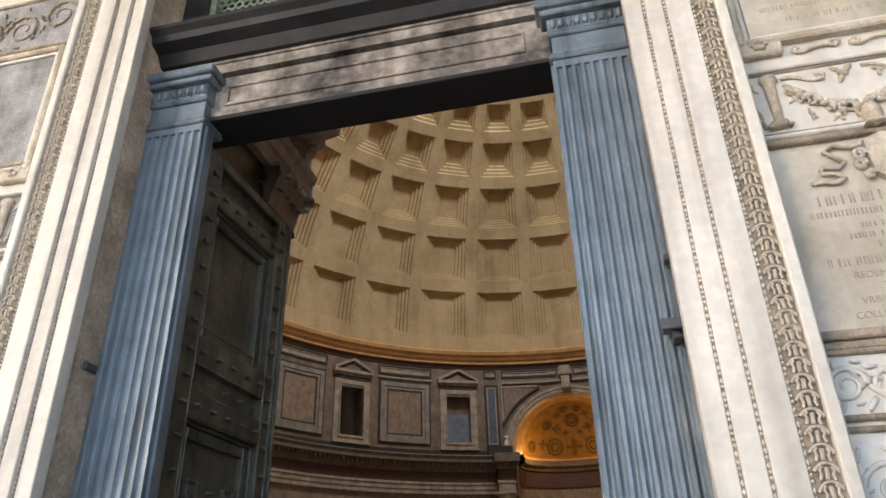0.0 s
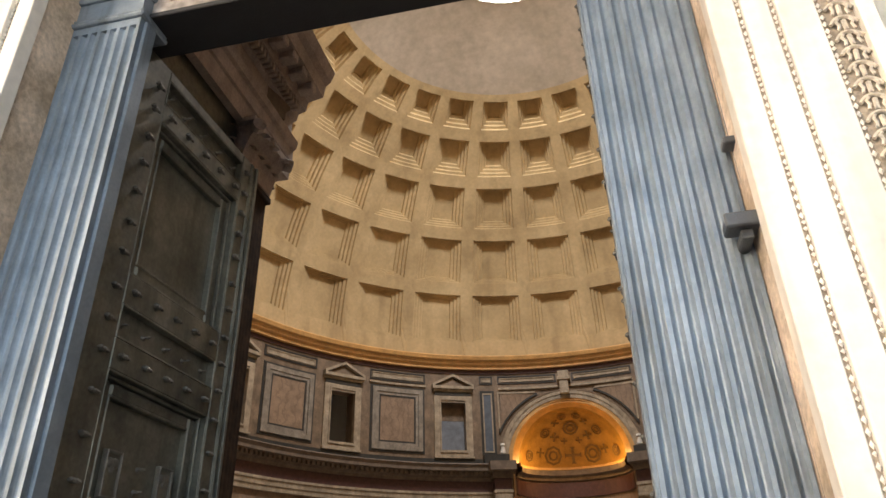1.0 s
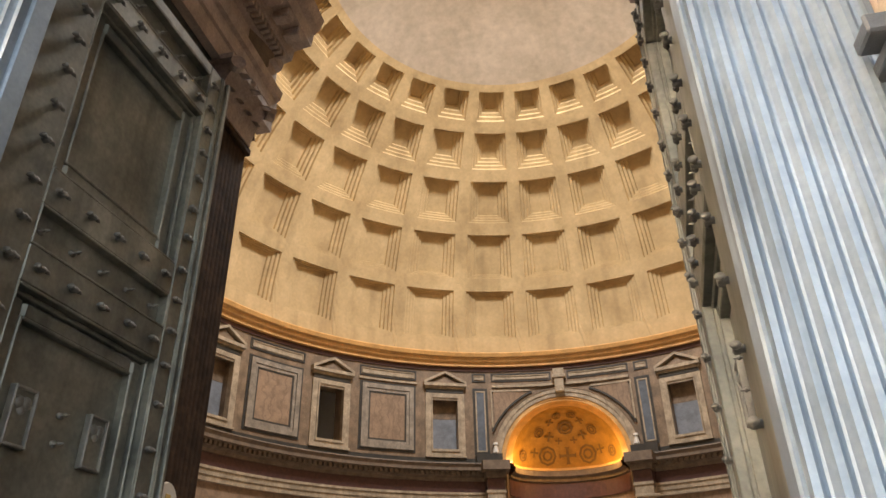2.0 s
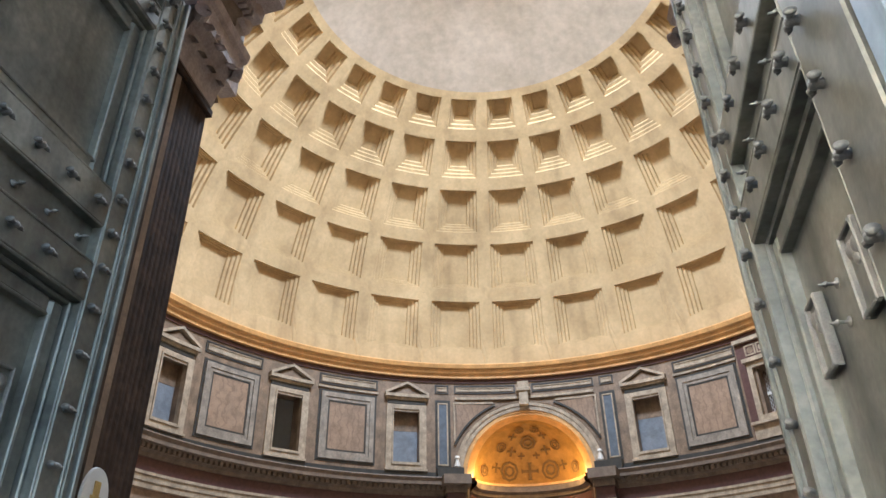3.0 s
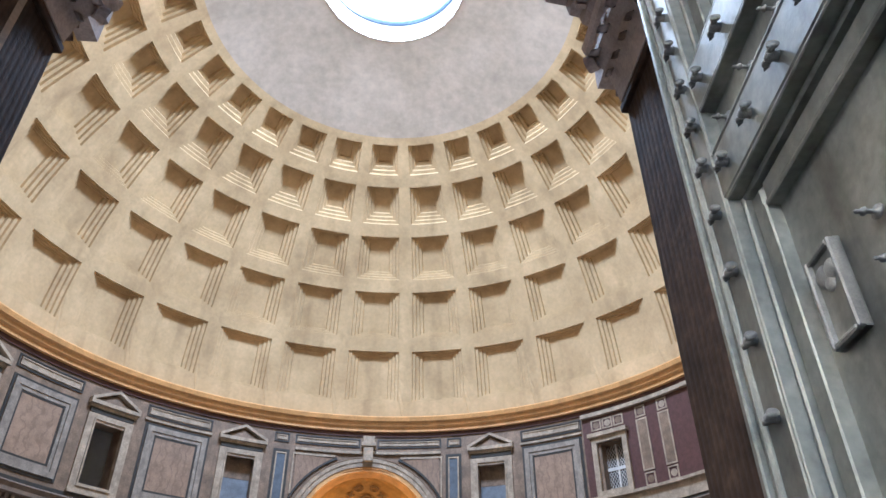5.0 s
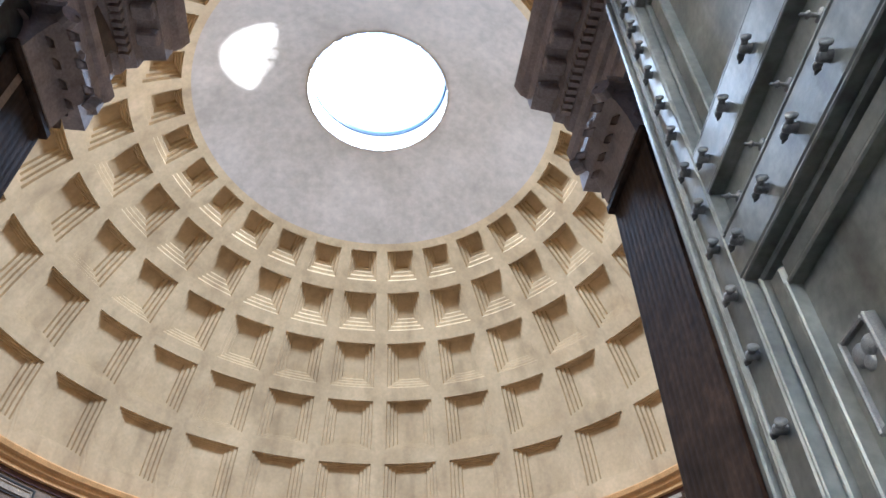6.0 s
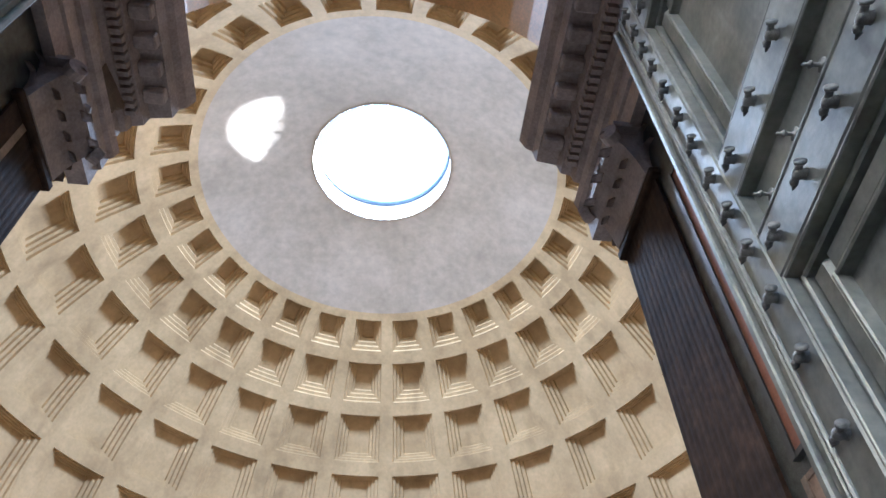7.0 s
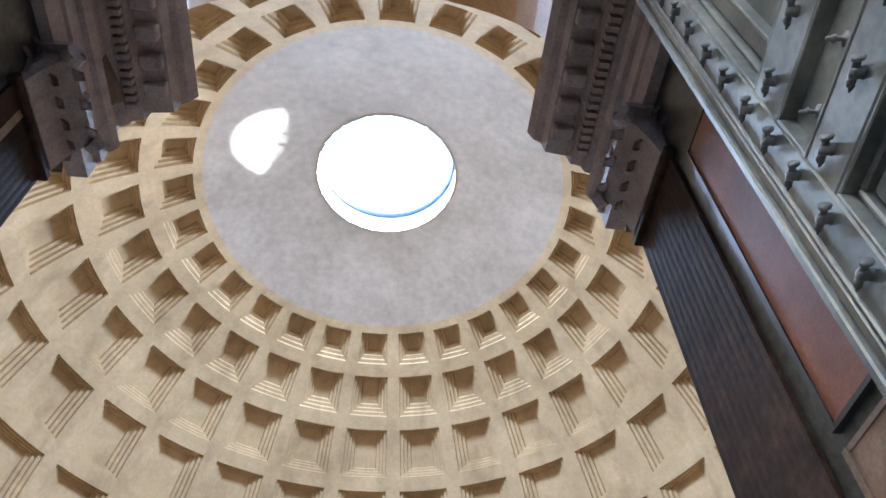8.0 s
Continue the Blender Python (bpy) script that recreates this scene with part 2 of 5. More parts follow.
def dome_mesh():
    bm = bmesh.new()
    steps = 4
    for k in range(28):
        c = k * STEP
        for row in range(5):
            h, e0, e1, deep = HALF[row], FOOTS[row], TOPS[row], (0.13, 0.145, 0.165, 0.185, 0.2)[row]
            rings = [rect(c - STEP / 2, c + STEP / 2, EDGES[row], EDGES[row + 1], 0)]
            mid = math.cos(radians((e0 + e1) / 2))
            side = math.degrees((0.25, 0.25, 0.24, 0.22, 0.2)[row] / (R * mid))
            low = math.degrees((0.1, 0.13, 0.19, 0.26, 0.28)[row] / R)
            high = math.degrees((0.1, 0.1, 0.1, 0.09, 0.08)[row] / R)
            for s in range(steps):
                a = (c - h + side * s, c + h - side * s, e0 + low * s, e1 - high * s)
                rings.append(rect(*a, deep * s))
                rings.append(rect(a[0] + side * 0.2, a[1] - side * 0.2, a[2] + low * 0.22, a[3], deep * (s + 1)))
            vs = [[bm.verts.new(p) for p in r] for r in rings]
            for p, q in zip(vs, vs[1:]):
                for i in range(16):
                    bm.faces.new((p[i], p[(i + 1) % 16], q[(i + 1) % 16], q[i]))
            bm.faces.new(vs[-1])
    # smooth cap up to the oculus
    els = [EDGES[-1] + (math.degrees(math.acos(OCULUS / R)) - EDGES[-1]) * i / 8 for i in range(9)]
    n = 28 * 4
    cap = [[bm.verts.new(on_dome((i - 2) * STEP / 4, e)) for i in range(n)] for e in els]
    for p, q in zip(cap, cap[1:]):
        for i in range(n):
            f = bm.faces.new((p[i], p[(i + 1) % n], q[(i + 1) % n], q[i]))
            f.material_index = 1
            f.smooth = True
    bmesh.ops.remove_doubles(bm, verts=bm.verts, dist=0.001)
    return bm


dome = thing("dome", dome_mesh(), [CONCRETE, PLASTER], "tan coffered concrete dome with smooth plaster crown", "ceiling", "structure")
rnd = random.Random(8)
for i in range(30):
    az, el = rnd.uniform(-58, 58), rnd.choice((rnd.uniform(2.0, 5.0), rnd.uniform(2.2, 4.4), 17.6))
    seam = arc_block(bmesh.new(), az, az + rnd.uniform(0.4, 1.7), R * math.cos(radians(el)) - 0.006, R * math.cos(radians(el)) + 0.3, ZC + R * math.sin(radians(el)), ZC + R * math.sin(radians(el)) + rnd.uniform(0.015, 0.05), 0.5)
    part("crack", seam, BROWNSTONE, dome, "short dark crack in the concrete")
zo = ZC + math.sqrt(R * R - OCULUS ** 2)
shell = [((R + 1.9) * math.cos(radians(e)), ZC + (R + 1.9) * math.sin(radians(e))) for e in range(0, 75, 5)]
thing("roof", sweep(shell + [(OCULUS + 0.5, zo + 1.9)], 0, 360, 5, close=False), GREYSTONE, "grey outer shell of the dome", "roof", "structure", smooth=True)
ring = base("oculus_ring", "grey bronze-lipped ring round the open oculus", "oculus")
part("well", sweep([(OCULUS, zo - 0.02), (OCULUS + 0.6, zo + 0.1), (OCULUS + 0.6, zo + 1.95), (OCULUS, zo + 1.95)], 0, 360, 3), RIM, ring, smooth=False)
part("lip", sweep([(OCULUS - 0.12, zo + 1.62), (OCULUS, zo + 1.58), (OCULUS, zo + 1.92), (OCULUS - 0.12, zo + 1.9)], 0, 360, 3), mat("grey_blue_lead", (0.13, 0.17, 0.23), 0.6), ring, "thin blue-grey metal lip")
part("moulding", sweep([(OCULUS - 0.03, zo + 0.0), (OCULUS + 0.06, zo - 0.02), (OCULUS + 0.08, zo + 0.1), (OCULUS - 0.03, zo + 0.1)], 0, 360, 3), RIM, ring)

thing("floor", sweep([(0.05, 0), (24, 0), (24, -0.4), (0.05, -0.4)], 0, 360, 6), FLOOR, "polished marble rotunda floor", "floor", "structure")

# small added lobes on the rim, to scallop the edge of the sun patch
lobe_bm = bmesh.new()
bmesh.ops.create_icosphere(lobe_bm, subdivisions=1, radius=0.1, matrix=Matrix.Diagonal((1.5, 0.6, 0.4, 1)))
LOBE = solid("lobe", lobe_bm, RIM, True)
for i in range(36):
    ob = new("lobe", LOBE)
    ob.parent = ring
    ob.matrix_basis = Matrix.Translation(at(10 * i + rnd.uniform(-2, 2), OCULUS + 0.03, zo + 0.0)) @ pose(0, 0, 0, 0, 0, -10 * i) @ Matrix.Scale(rnd.uniform(0.5, 1.4), 4)

# ---- rotunda: attic, cornices, lower wall ----
STAND[0] = ROTUNDA
RW = 21.3
ARCH_R, ARCH_Z = 4.25, 12.1
UNIT = 160 / 7
Z0, Z1 = 12.0, 19.2
WIN = (12.95, 16.7)
WHALF = 2.5


def attic_wall():
    """The wall ring with its window openings and the arch of the apse; the entrance side is open."""
    bm = bmesh.new()
    cuts = []
    for k in (-7, -6, -5, -4, -3, -2, -1, 1, 2, 3, 4, 5, 6, 7):
        cuts.append((k * UNIT - WHALF, k * UNIT + WHALF))
    pos = -168.0
    for a, b in sorted(cuts):
        if a < pos:
            continue
        if pos < -10 < 10 < a:
            arc_block(bm, pos, -12.0, RW, RW + 1.2, Z0, Z1)
            for i in range(48):
                u0, u1 = -12 + 0.5 * i, -11.5 + 0.5 * i
                lo = ARCH_Z + math.sqrt(max(0.01, (ARCH_R + 0.3) ** 2 - (RW * math.sin(radians((u0 + u1) / 2))) ** 2))
                arc_block(bm, u0, u1, RW, RW + 1.2, lo, Z1)
            arc_block(bm, 12.0, a, RW, RW + 1.2, Z0, Z1)
        else:
            arc_block(bm, pos, a, RW, RW + 1.2, Z0, Z1)
        arc_block(bm, a, b, RW, RW + 1.2, Z0, WIN[0])
        arc_block(bm, a, b, RW, RW + 1.2, WIN[1], Z1)
        pos = b
    arc_block(bm, pos, 168, RW, RW + 1.2, Z0, Z1)
    bmesh.ops.remove_doubles(bm, verts=bm.verts, dist=0.002)
    bmesh.ops.recalc_face_normals(bm, faces=bm.faces)
    return bm


thing("wall_attic", attic_wall(), ATTIC, "pinkish brown marble attic wall with window openings", "wall", "structure")
# backing ring coloured almost black so the open windows look unlit
thing("wall_backing", arc_blocks((-168, -14.5, RW + 2.6, RW + 2.9, -0.7, 20.5), (14.5, 168, RW + 2.6, RW + 2.9, -0.7, 20.5), step=4), VOID, "masonry behind the attic windows, near-black for the niches' shade", "wall", "structure")
thing("cornice_upper", sweep([(21.6, 19.1), (20.95, 19.1), (20.95, 19.3), (20.75, 19.42), (20.68, 19.62), (20.5, 19.7), (20.42, 19.95), (20.46, 20.03), (21.62, 20.05)], 0, 360), OCHRE, "ochre cornice at the foot of the dome, warm lamplight in its colour", "cornice", "structure")
thing("frieze_upper", sweep([(21.28, 18.8), (21.2, 18.8), (21.2, 19.1), (21.28, 19.1)], 0, 360), PORPHYRY, "dark porphyry band under the cornice", "trim", "structure")
thing("plinth_attic", arc_blocks((-168, -13.2, 21.18, 21.3, 11.9, 12.42), (13.2, 168, 21.18, 21.3, 11.9, 12.42)), SLATE, "dark slate plinth under the attic", "trim", "structure")
CORN = [(21.3, 10.85), (21.0, 10.85), (20.95, 11.05), (20.75, 11.15), (20.72, 11.38), (20.3, 11.45), (20.3, 11.65), (20.15, 11.85), (20.18, 11.92), (21.3, 11.95)]
for a, b in ((-168, -12.6), (12.6, 168)):
    thing("cornice_lower", sweep(CORN, a, b), BROWNSTONE, "brown marble cornice with dentils", "cornice", "structure")
    thing("frieze_lower", sweep([(21.3, 10.1), (21.1, 10.1), (21.1, 10.85), (21.3, 10.85)], a, b), PORPHYRY, "dark red porphyry frieze", "trim", "structure")
    thing("architrave", sweep([(21.3, 9.3), (21.05, 9.3), (21.05, 9.6), (20.98, 9.62), (20.98, 9.9), (20.9, 9.95), (20.9, 10.1), (21.3, 10.1)], a, b), PALE, "white marble architrave in stepped bands", "trim", "structure")
    thing("wall_rotunda", sweep([(21.3, -0.66), (22.5, -0.66), (22.5, 11.9), (21.3, 11.9)], a, b, 3), PAVON, "veined marble lower wall of the rotunda", "wall", "structure")

# ---- apse ----


VAULT_R = 0.92 * ARCH_R


def vault_rim(n=16):
    """Points (x, z) of the half-dome's front edge, from one side over the top to the other."""
    return [(VAULT_R * math.cos(math.pi * i / n), ARCH_Z + 0.25 + VAULT_R * math.sin(math.pi * i / n)) for i in range(n + 1)]


def half_dome():
    bm = bmesh.new()
    n, m = 20, 12
    rows = []
    for j in range(m + 1):
        e = math.pi / 2 * j / m
        rows.append([bm.verts.new((VAULT_R * math.cos(e) * math.cos(math.pi * i / n), 21.9 + 0.8 * VAULT_R * math.cos(e) * math.sin(math.pi * i / n), ARCH_Z + 0.25 + VAULT_R * math.sin(e))) for i in range(n + 1)])
    for p, q in zip(rows, rows[1:]):
        for i in range(n):
            bm.faces.new((p[i], q[i], q[i + 1], p[i + 1]))
    return bm


def apse_soffit(n=32):
    """The splayed soffit between the arch in front and the half-dome behind."""
    bm = bmesh.new()
    prev = None
    for i, (x, z) in enumerate(vault_rim(n)):
        t = math.pi * i / n
        cur = (bm.verts.new((4.4 * math.cos(t), 20.95, ARCH_Z + 4.4 * math.sin(t))), bm.verts.new((x * 0.985, 21.96, ARCH_Z + 0.25 + (z - ARCH_Z - 0.25) * 0.985)))
        if prev:
            bm.faces.new((prev[0], prev[1], cur[1], cur[0]))
        prev = cur
    return bm


thing("apse_vault", half_dome(), GOLD, "gold mosaic half-dome of the apse", "apse", "structure", smooth=True)
thing("apse_soffit", apse_soffit(), OCHRE, "warm-lit ochre splayed soffit inside the apse arch", "apse", "structure", smooth=True)
apse_wall = bmesh.new()
for s in (-1, 1):
    thing("wall_apse_jamb", boxes((s * 4.2, s * 5.3, 20.75, 23.2, -0.66, 12.05)), ATTIC, "brown marble jamb beside the apse", "wall", "structure")
prev = None
for i in range(21):
    a = math.pi * i / 20
    x, y = ARCH_R * math.cos(a), 21.9 + 0.75 * ARCH_R * math.sin(a)
    cur = (apse_wall.verts.new((x, y, -0.66)), apse_wall.verts.new((x, y, ARCH_Z + 0.25)))
    if prev:
        apse_wall.faces.new((prev[0], prev[1], cur[1], cur[0]))
    prev = cur
thing("wall_apse", apse_wall, PAVON, "veined marble wall of the apse", "wall", "structure", smooth=True)

# ---- passage ----
passage = {}
for s in (-1, 1):
    STAND[0] = PASSAGE[s]
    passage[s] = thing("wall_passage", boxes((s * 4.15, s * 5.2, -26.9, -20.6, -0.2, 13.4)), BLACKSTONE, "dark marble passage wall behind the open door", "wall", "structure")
STAND[0] = pose(0, 0, 0.1)
vault = bmesh.new()
prev = None
for i in range(25):
    a = math.pi * i / 24
    cur = [vault.verts.new((r * math.cos(a), y, 13.4 + r * math.sin(a))) for r, y in ((4.25, -26.3), (4.25, -20.2), (5.1, -20.2), (5.1, -26.3))]
    if prev:
        for k in range(4):
            vault.faces.new((prev[k], prev[(k + 1) % 4], cur[(k + 1) % 4], cur[k]))
    prev = cur
bmesh.ops.recalc_face_normals(vault, faces=vault.faces)
thing("ceiling_passage", vault, OCHRE, "ochre barrel vault over the entrance passage", "ceiling", "structure", smooth=True)

STAND[0] = Matrix()
thing("wall_over_entrance", arc_blocks((166, 194, 20.3, 22.4, 17.9, 20.6)), ATTIC, "brown marble attic wall over the entrance arch", "wall", "structure")

# ---- facade ----
STAND[0] = Matrix()
thing("ground", boxes((-400, 400, -800, 400, -0.5, -0.42)), PAVING, "pale stone paving of the square", "ground", "structure")
thing("floor_portico", boxes((-16, 16, -45, -20.5, -0.42, 0.0)), mat("granite_paving", (0.075, 0.07, 0.066), 0.6, vary=0.25, scale=0.8, bump=0.1), "worn granite portico paving", "floor", "structure")
for s in (-1, 1):
    thing("wall_facade", boxes((s * 4.0 + (0.25 if s < 0 else 0), s * 16, -27.4, -26.6, 0, 16)), MARBLE, "white marble facade wall beside the door", "wall", "structure")
thing("wall_over_door", boxes((-4.0, 4.0, -27.4, -26.6, 11.6, 16)), MARBLE, "white marble wall over the door", "wall", "structure")
# unseen; added in black so the left leaf has something dark to reflect
thing("wall_portico_side", boxes((15.2, 16, -40, -27.4, 0, 16)), BLACK, "unseen black wall added to darken the left door leaf", "wall", "structure")
# short out-of-view wall, added to cut the light on the left facade
thing("wall_portico_flank", boxes((-13.6, -13, -31, -27.4, 0, 16)), SOOT, "unseen wall added to shade the left facade", "wall", "structure")
# not a known building: added to bounce sunlight onto the right leaf and facade
thing("wall_across_square", boxes((-28, -27, -90, -31, -0.4, 27)), mat("pale_bounce_plaster", (0.8, 0.76, 0.69), 0.85, vary=0.2, scale=0.5, streak=0.2), "unseen sunlit wall added as a bounce for the door", "wall", "structure")
thing("ceiling_portico", boxes((-16, 16, -43, -26.6, 16, 16.6)), DARKWOOD, "dark timber portico ceiling", "ceiling", "structure")


# ---- attic: windows, panels, apse front ----
STAND[0] = ROTUNDA
def pediment(bm, c, half, z0, z1, r0, r1):
    n = 8
    pts = [(c - half + 2 * half * i / n, z0 + (z1 - z0) * (1 - abs(2 * i / n - 1))) for i in range(n + 1)]
    for (a, za), (b, zb) in zip(pts, pts[1:]):
        q = [[bm.verts.new(at(u, r, z)) for r in (r0, r1)] for u, z in ((a, za - 0.16), (b, zb - 0.16), (b, zb + 0.03), (a, za + 0.03))]
        for k in range(4):
            bm.faces.new((q[k][0], q[(k + 1) % 4][0], q[(k + 1) % 4][1], q[k][1]))
        bm.faces.new([v[0] for v in q])
        bm.faces.new([v[1] for v in q][::-1])
    arc_block(bm, c - half, c + half, r0, r1, z0 - 0.32, z0 - 0.1)
    arc_block(bm, c - half * 0.93, c + half * 0.93, r0 + 0.18, r1, z0 - 0.5, z0 - 0.32)
    bmesh.ops.recalc_face_normals(bm, faces=bm.faces)
    return bm


def attic_window(c, fill):
    words = {"panel": "pale marble attic window with a blue-grey lower pane", "dark": "pale marble attic window open to a dark niche"}[fill]
    w = base("attic_window", words, "window", group="attic windows")
    part("frame", arc_frame(c - 3.85, c + 3.85, 12.55, 17.05, 0.5, 21.16, 21.32), PALE, w, "pale marble moulded frame")
    part("inner_moulding", arc_frame(c - 2.75, c + 2.75, 12.86, 16.8, 0.1, 21.08, 21.5), PALE, w)
    part("sill", arc_blocks((c - 4.0, c + 4.0, 21.02, 21.3, 12.45, 12.58)), PALE, w)
    part("frieze_strip", arc_blocks((c - 3.7, c + 3.7, 21.18, 21.3, 17.1, 17.35)), SLATE, w, "dark slate strip over the frame")
    ped = part("pediment", pediment(bmesh.new(), c, 4.3, 17.86, 18.66, 20.9, 21.3), PALE, w, "small triangular marble pediment")
    tri = bmesh.new()
    v = [[tri.verts.new(at(a, r, z)) for a, z in ((c - 2.9, 17.8), (c + 2.9, 17.8), (c, 18.36))] for r in (21.14, 21.3)]
    for k in range(3):
        tri.faces.new((v[0][k], v[0][(k + 1) % 3], v[1][(k + 1) % 3], v[1][k]))
    tri.faces.new(v[0])
    part("tympanum", tri, ATTIC, ped)
    if fill == "panel":
        part("pane", arc_blocks((c - 2.5, c + 2.5, 21.95, 22.0, 12.95, 15.35)), GLASSY, w, "blue-grey glass pane, sky reflection in its colour")
        part("upper_board", arc_blocks((c - 2.5, c + 2.5, 21.93, 22.02, 15.35, 16.7)), ATTIC, w, "brown stone above the panel")
    return w


def attic_panel(c):
    p = base("attic_panel", "veined pink marble slab in stepped grey frames", "wall panel", group="attic panels")
    part("dark_border", arc_frame(c - 5.6, c + 5.6, 12.7, 17.5, 0.14, 21.24, 21.31), SLATE, p, "dark slate border")
    part("outer_moulding", arc_frame(c - 5.2, c + 5.2, 12.86, 17.34, 0.32, 21.14, 21.31), GREYMARBLE, p, "grey-white marble moulding")
    part("inner_moulding", arc_frame(c - 4.3, c + 4.3, 13.2, 17.0, 0.2, 21.2, 21.31), GREYMARBLE, p)
    part("inner_border", arc_frame(c - 3.72, c + 3.72, 13.42, 16.78, 0.1, 21.23, 21.31), SLATE, p)
    part("slab", arc_blocks((c - 3.45, c + 3.45, 21.25, 21.31, 13.52, 16.68)), PAVON, p, "veined pink marble slab")
    return p


def strip_panel(a0, a1, z0, z1):
    p = base("strip_panel", "narrow pale marble strip panel with dark border", "wall panel", group="strip panels")
    part("border", arc_frame(a0, a1, z0, z1, 0.09, 21.23, 21.31), SLATE, p, "dark slate border")
    d = math.degrees(0.16 / RW)
    part("moulding", arc_frame(a0 + d, a1 - d, z0 + 0.16, z1 - 0.16, 0.06, 21.2, 21.31), PALE, p)
    part("slab", arc_blocks((a0 + d, a1 - d, 21.26, 21.31, z0 + 0.14, z1 - 0.14)), PALE, p)
    return p


def blue_strip(c):
    p = base("marble_strip", "upright blue-grey marble strip in white border", "wall panel", group="blue marble strips")
    part("border", arc_frame(c - 1.45, c + 1.45, 12.7, 17.5, 0.16, 21.22, 21.31), SLATE, p, "dark slate border")
    part("white_fillet", arc_frame(c - 0.98, c + 0.98, 12.9, 17.3, 0.09, 21.2, 21.31), PALE, p, "white marble fillet")
    part("slab", arc_blocks((c - 0.75, c + 0.75, 21.25, 21.31, 13.0, 17.2)), BLUE, p, "blue-grey marble slab")


for k, fill in ((-4, "panel"), (-3, "panel"), (-2, "dark"), (-1, "panel"), (1, "panel"), (4, "dark"), (5, "panel")):
    attic_window(k * UNIT, fill)
for c in (-3.5, -2.5, -1.5, 1.5, 3.5, 4.5):
    attic_panel(c * UNIT)
    strip_panel(c * UNIT - 5.75, c * UNIT + 5.75, 17.88, 18.62)
thing("attic_band", arc_blocks((-13.4, 13.4, 21.1, 21.31, 17.55, 17.72), (-40.2, -28.4, 21.16, 21.31, 17.62, 17.76), (28.4, 40.0, 21.16, 21.31, 17.62, 17.76)), PALE, "pale marble band under the strip panels", "trim", "structure")
for s in (-1, 1):
    blue_strip(s * 15.8)
    strip_panel(*sorted((s * 14.6, s * 17.3)), 18.0, 18.64)
    strip_panel(*sorted((s * 1.6, s * 13.5)), 18.02, 18.64)


def arch_ring(rin, rout, r0, r1, n=36, a0=0.0, a1=math.pi):
    bm = bmesh.new()
    prev = None
    for i in range(n + 1):
        t = a0 + (a1 - a0) * i / n
        cur = []
        for rr, rad in ((rin, r0), (rout, r0), (rout, r1), (rin, r1)):
            az = math.degrees(math.asin(rr * math.cos(t) / RW))
            cur.append(bm.verts.new(at(az, rad, ARCH_Z + rr * math.sin(t))))
        if prev:
            for k in range(4):
                bm.faces.new((prev[k], prev[(k + 1) % 4], cur[(k + 1) % 4], cur[k]))
        else:
            bm.faces.new(cur[::-1])
        prev = cur
    bm.faces.new(prev)
    bmesh.ops.recalc_face_normals(bm, faces=bm.faces)
    return bm


arch = base("apse_archivolt", "pale veined marble archivolt round the apse", "arch")
part("inner_band", arch_ring(ARCH_R, 4.55, 21.05, 22.4), OCHRE, arch, "warm-lit ochre inner band of the arch")
part("middle_band", arch_ring(4.55, 4.85, 20.98, 21.31), PALE, arch)
part("outer_band", arch_ring(4.85, 5.12, 20.92, 21.31), PALE, arch)
part("outer_fillet", arch_ring(5.12, 5.2, 20.88, 21.31), ATTIC, arch)
key = boxes((-0.34, 0.34, 20.6, 21.3, 16.9, 17.9), (-0.5, 0.5, 20.5, 21.3, 17.9, 18.2), (-0.42, 0.42, 20.7, 21.3, 18.2, 18.7), bevel=0.05)
part("keystone", key, PALE, arch, "carved console keystone")


def spandrel(s):
    bm = bmesh.new()
    top = 17.25
    pts = []
    for i in range(13):
        t = math.radians(28 + 46 * i / 12)
        pts.append((5.5 * math.cos(t), ARCH_Z + 5.5 * math.sin(t)))
    pts = [p for p in pts if p[1] < top]
    cx = 4.85
    pts = [(cx, top)] + [(min(cx, x), z) for x, z in pts]
    vs = [[bm.verts.new(at(s * math.degrees(math.asin(x / RW)), r, z)) for x, z in pts] for r in (21.2, 21.31)]
    n = len(pts)
    for i in range(n):
        bm.faces.new((vs[0][i], vs[0][(i + 1) % n], vs[1][(i + 1) % n], vs[1][i]))
    bm.faces.new(vs[0])
    bmesh.ops.recalc_face_normals(bm, faces=bm.faces)
    return bm


for s in (-1, 1):
    sp = base("spandrel_panel", "veined marble spandrel panel with dark curved border", "wall panel", group="spandrels")
    part("slab", spandrel(s), PAVON, sp)
    part("border", arch_ring(5.42, 5.56, 21.16, 21.3, 14, *((0.42, 1.18) if s > 0 else (math.pi - 1.18, math.pi - 0.42))), SLATE, sp, "dark curved border")
    edge = math.degrees(math.asin(4.95 / RW))
    part("upper_border", arc_blocks((*sorted((s * 6.0, s * edge)), 21.16, 21.3, 17.24, 17.38)), PALE, sp)
    part("side_border", arc_blocks((*sorted((s * edge, s * (edge + 0.3))), 21.16, 21.3, 14.6, 17.38)), PALE, sp)

# restored bay with the lattice window
bay = base("restored_bay", "dark porphyry bay with pale squares and strips", "wall panel")
part("ground", arc_blocks((40.3, 42.7, 21.25, 21.31, 12.4, 18.8), (47.7, 64.0, 21.25, 21.31, 12.4, 18.8), (42.7, 47.7, 21.25, 21.31, 16.75, 18.8), (42.7, 47.7, 21.25, 21.31, 12.4, 13.4)), PORPHYRY, bay, "dark porphyry facing").location = (0, 0, 0)
part("ledge", arc_blocks((40.6, 64.0, 20.85, 21.3, 13.25, 13.42)), PALE, bay)
part("plain_course", arc_blocks((40.6, 64.0, 21.1, 21.3, 12.4, 13.25)), PALE, bay, "plain pale stone course")
part("top_moulding", arc_blocks((40.3, 64.0, 21.0, 21.3, 18.5, 18.75)), PALE, bay)
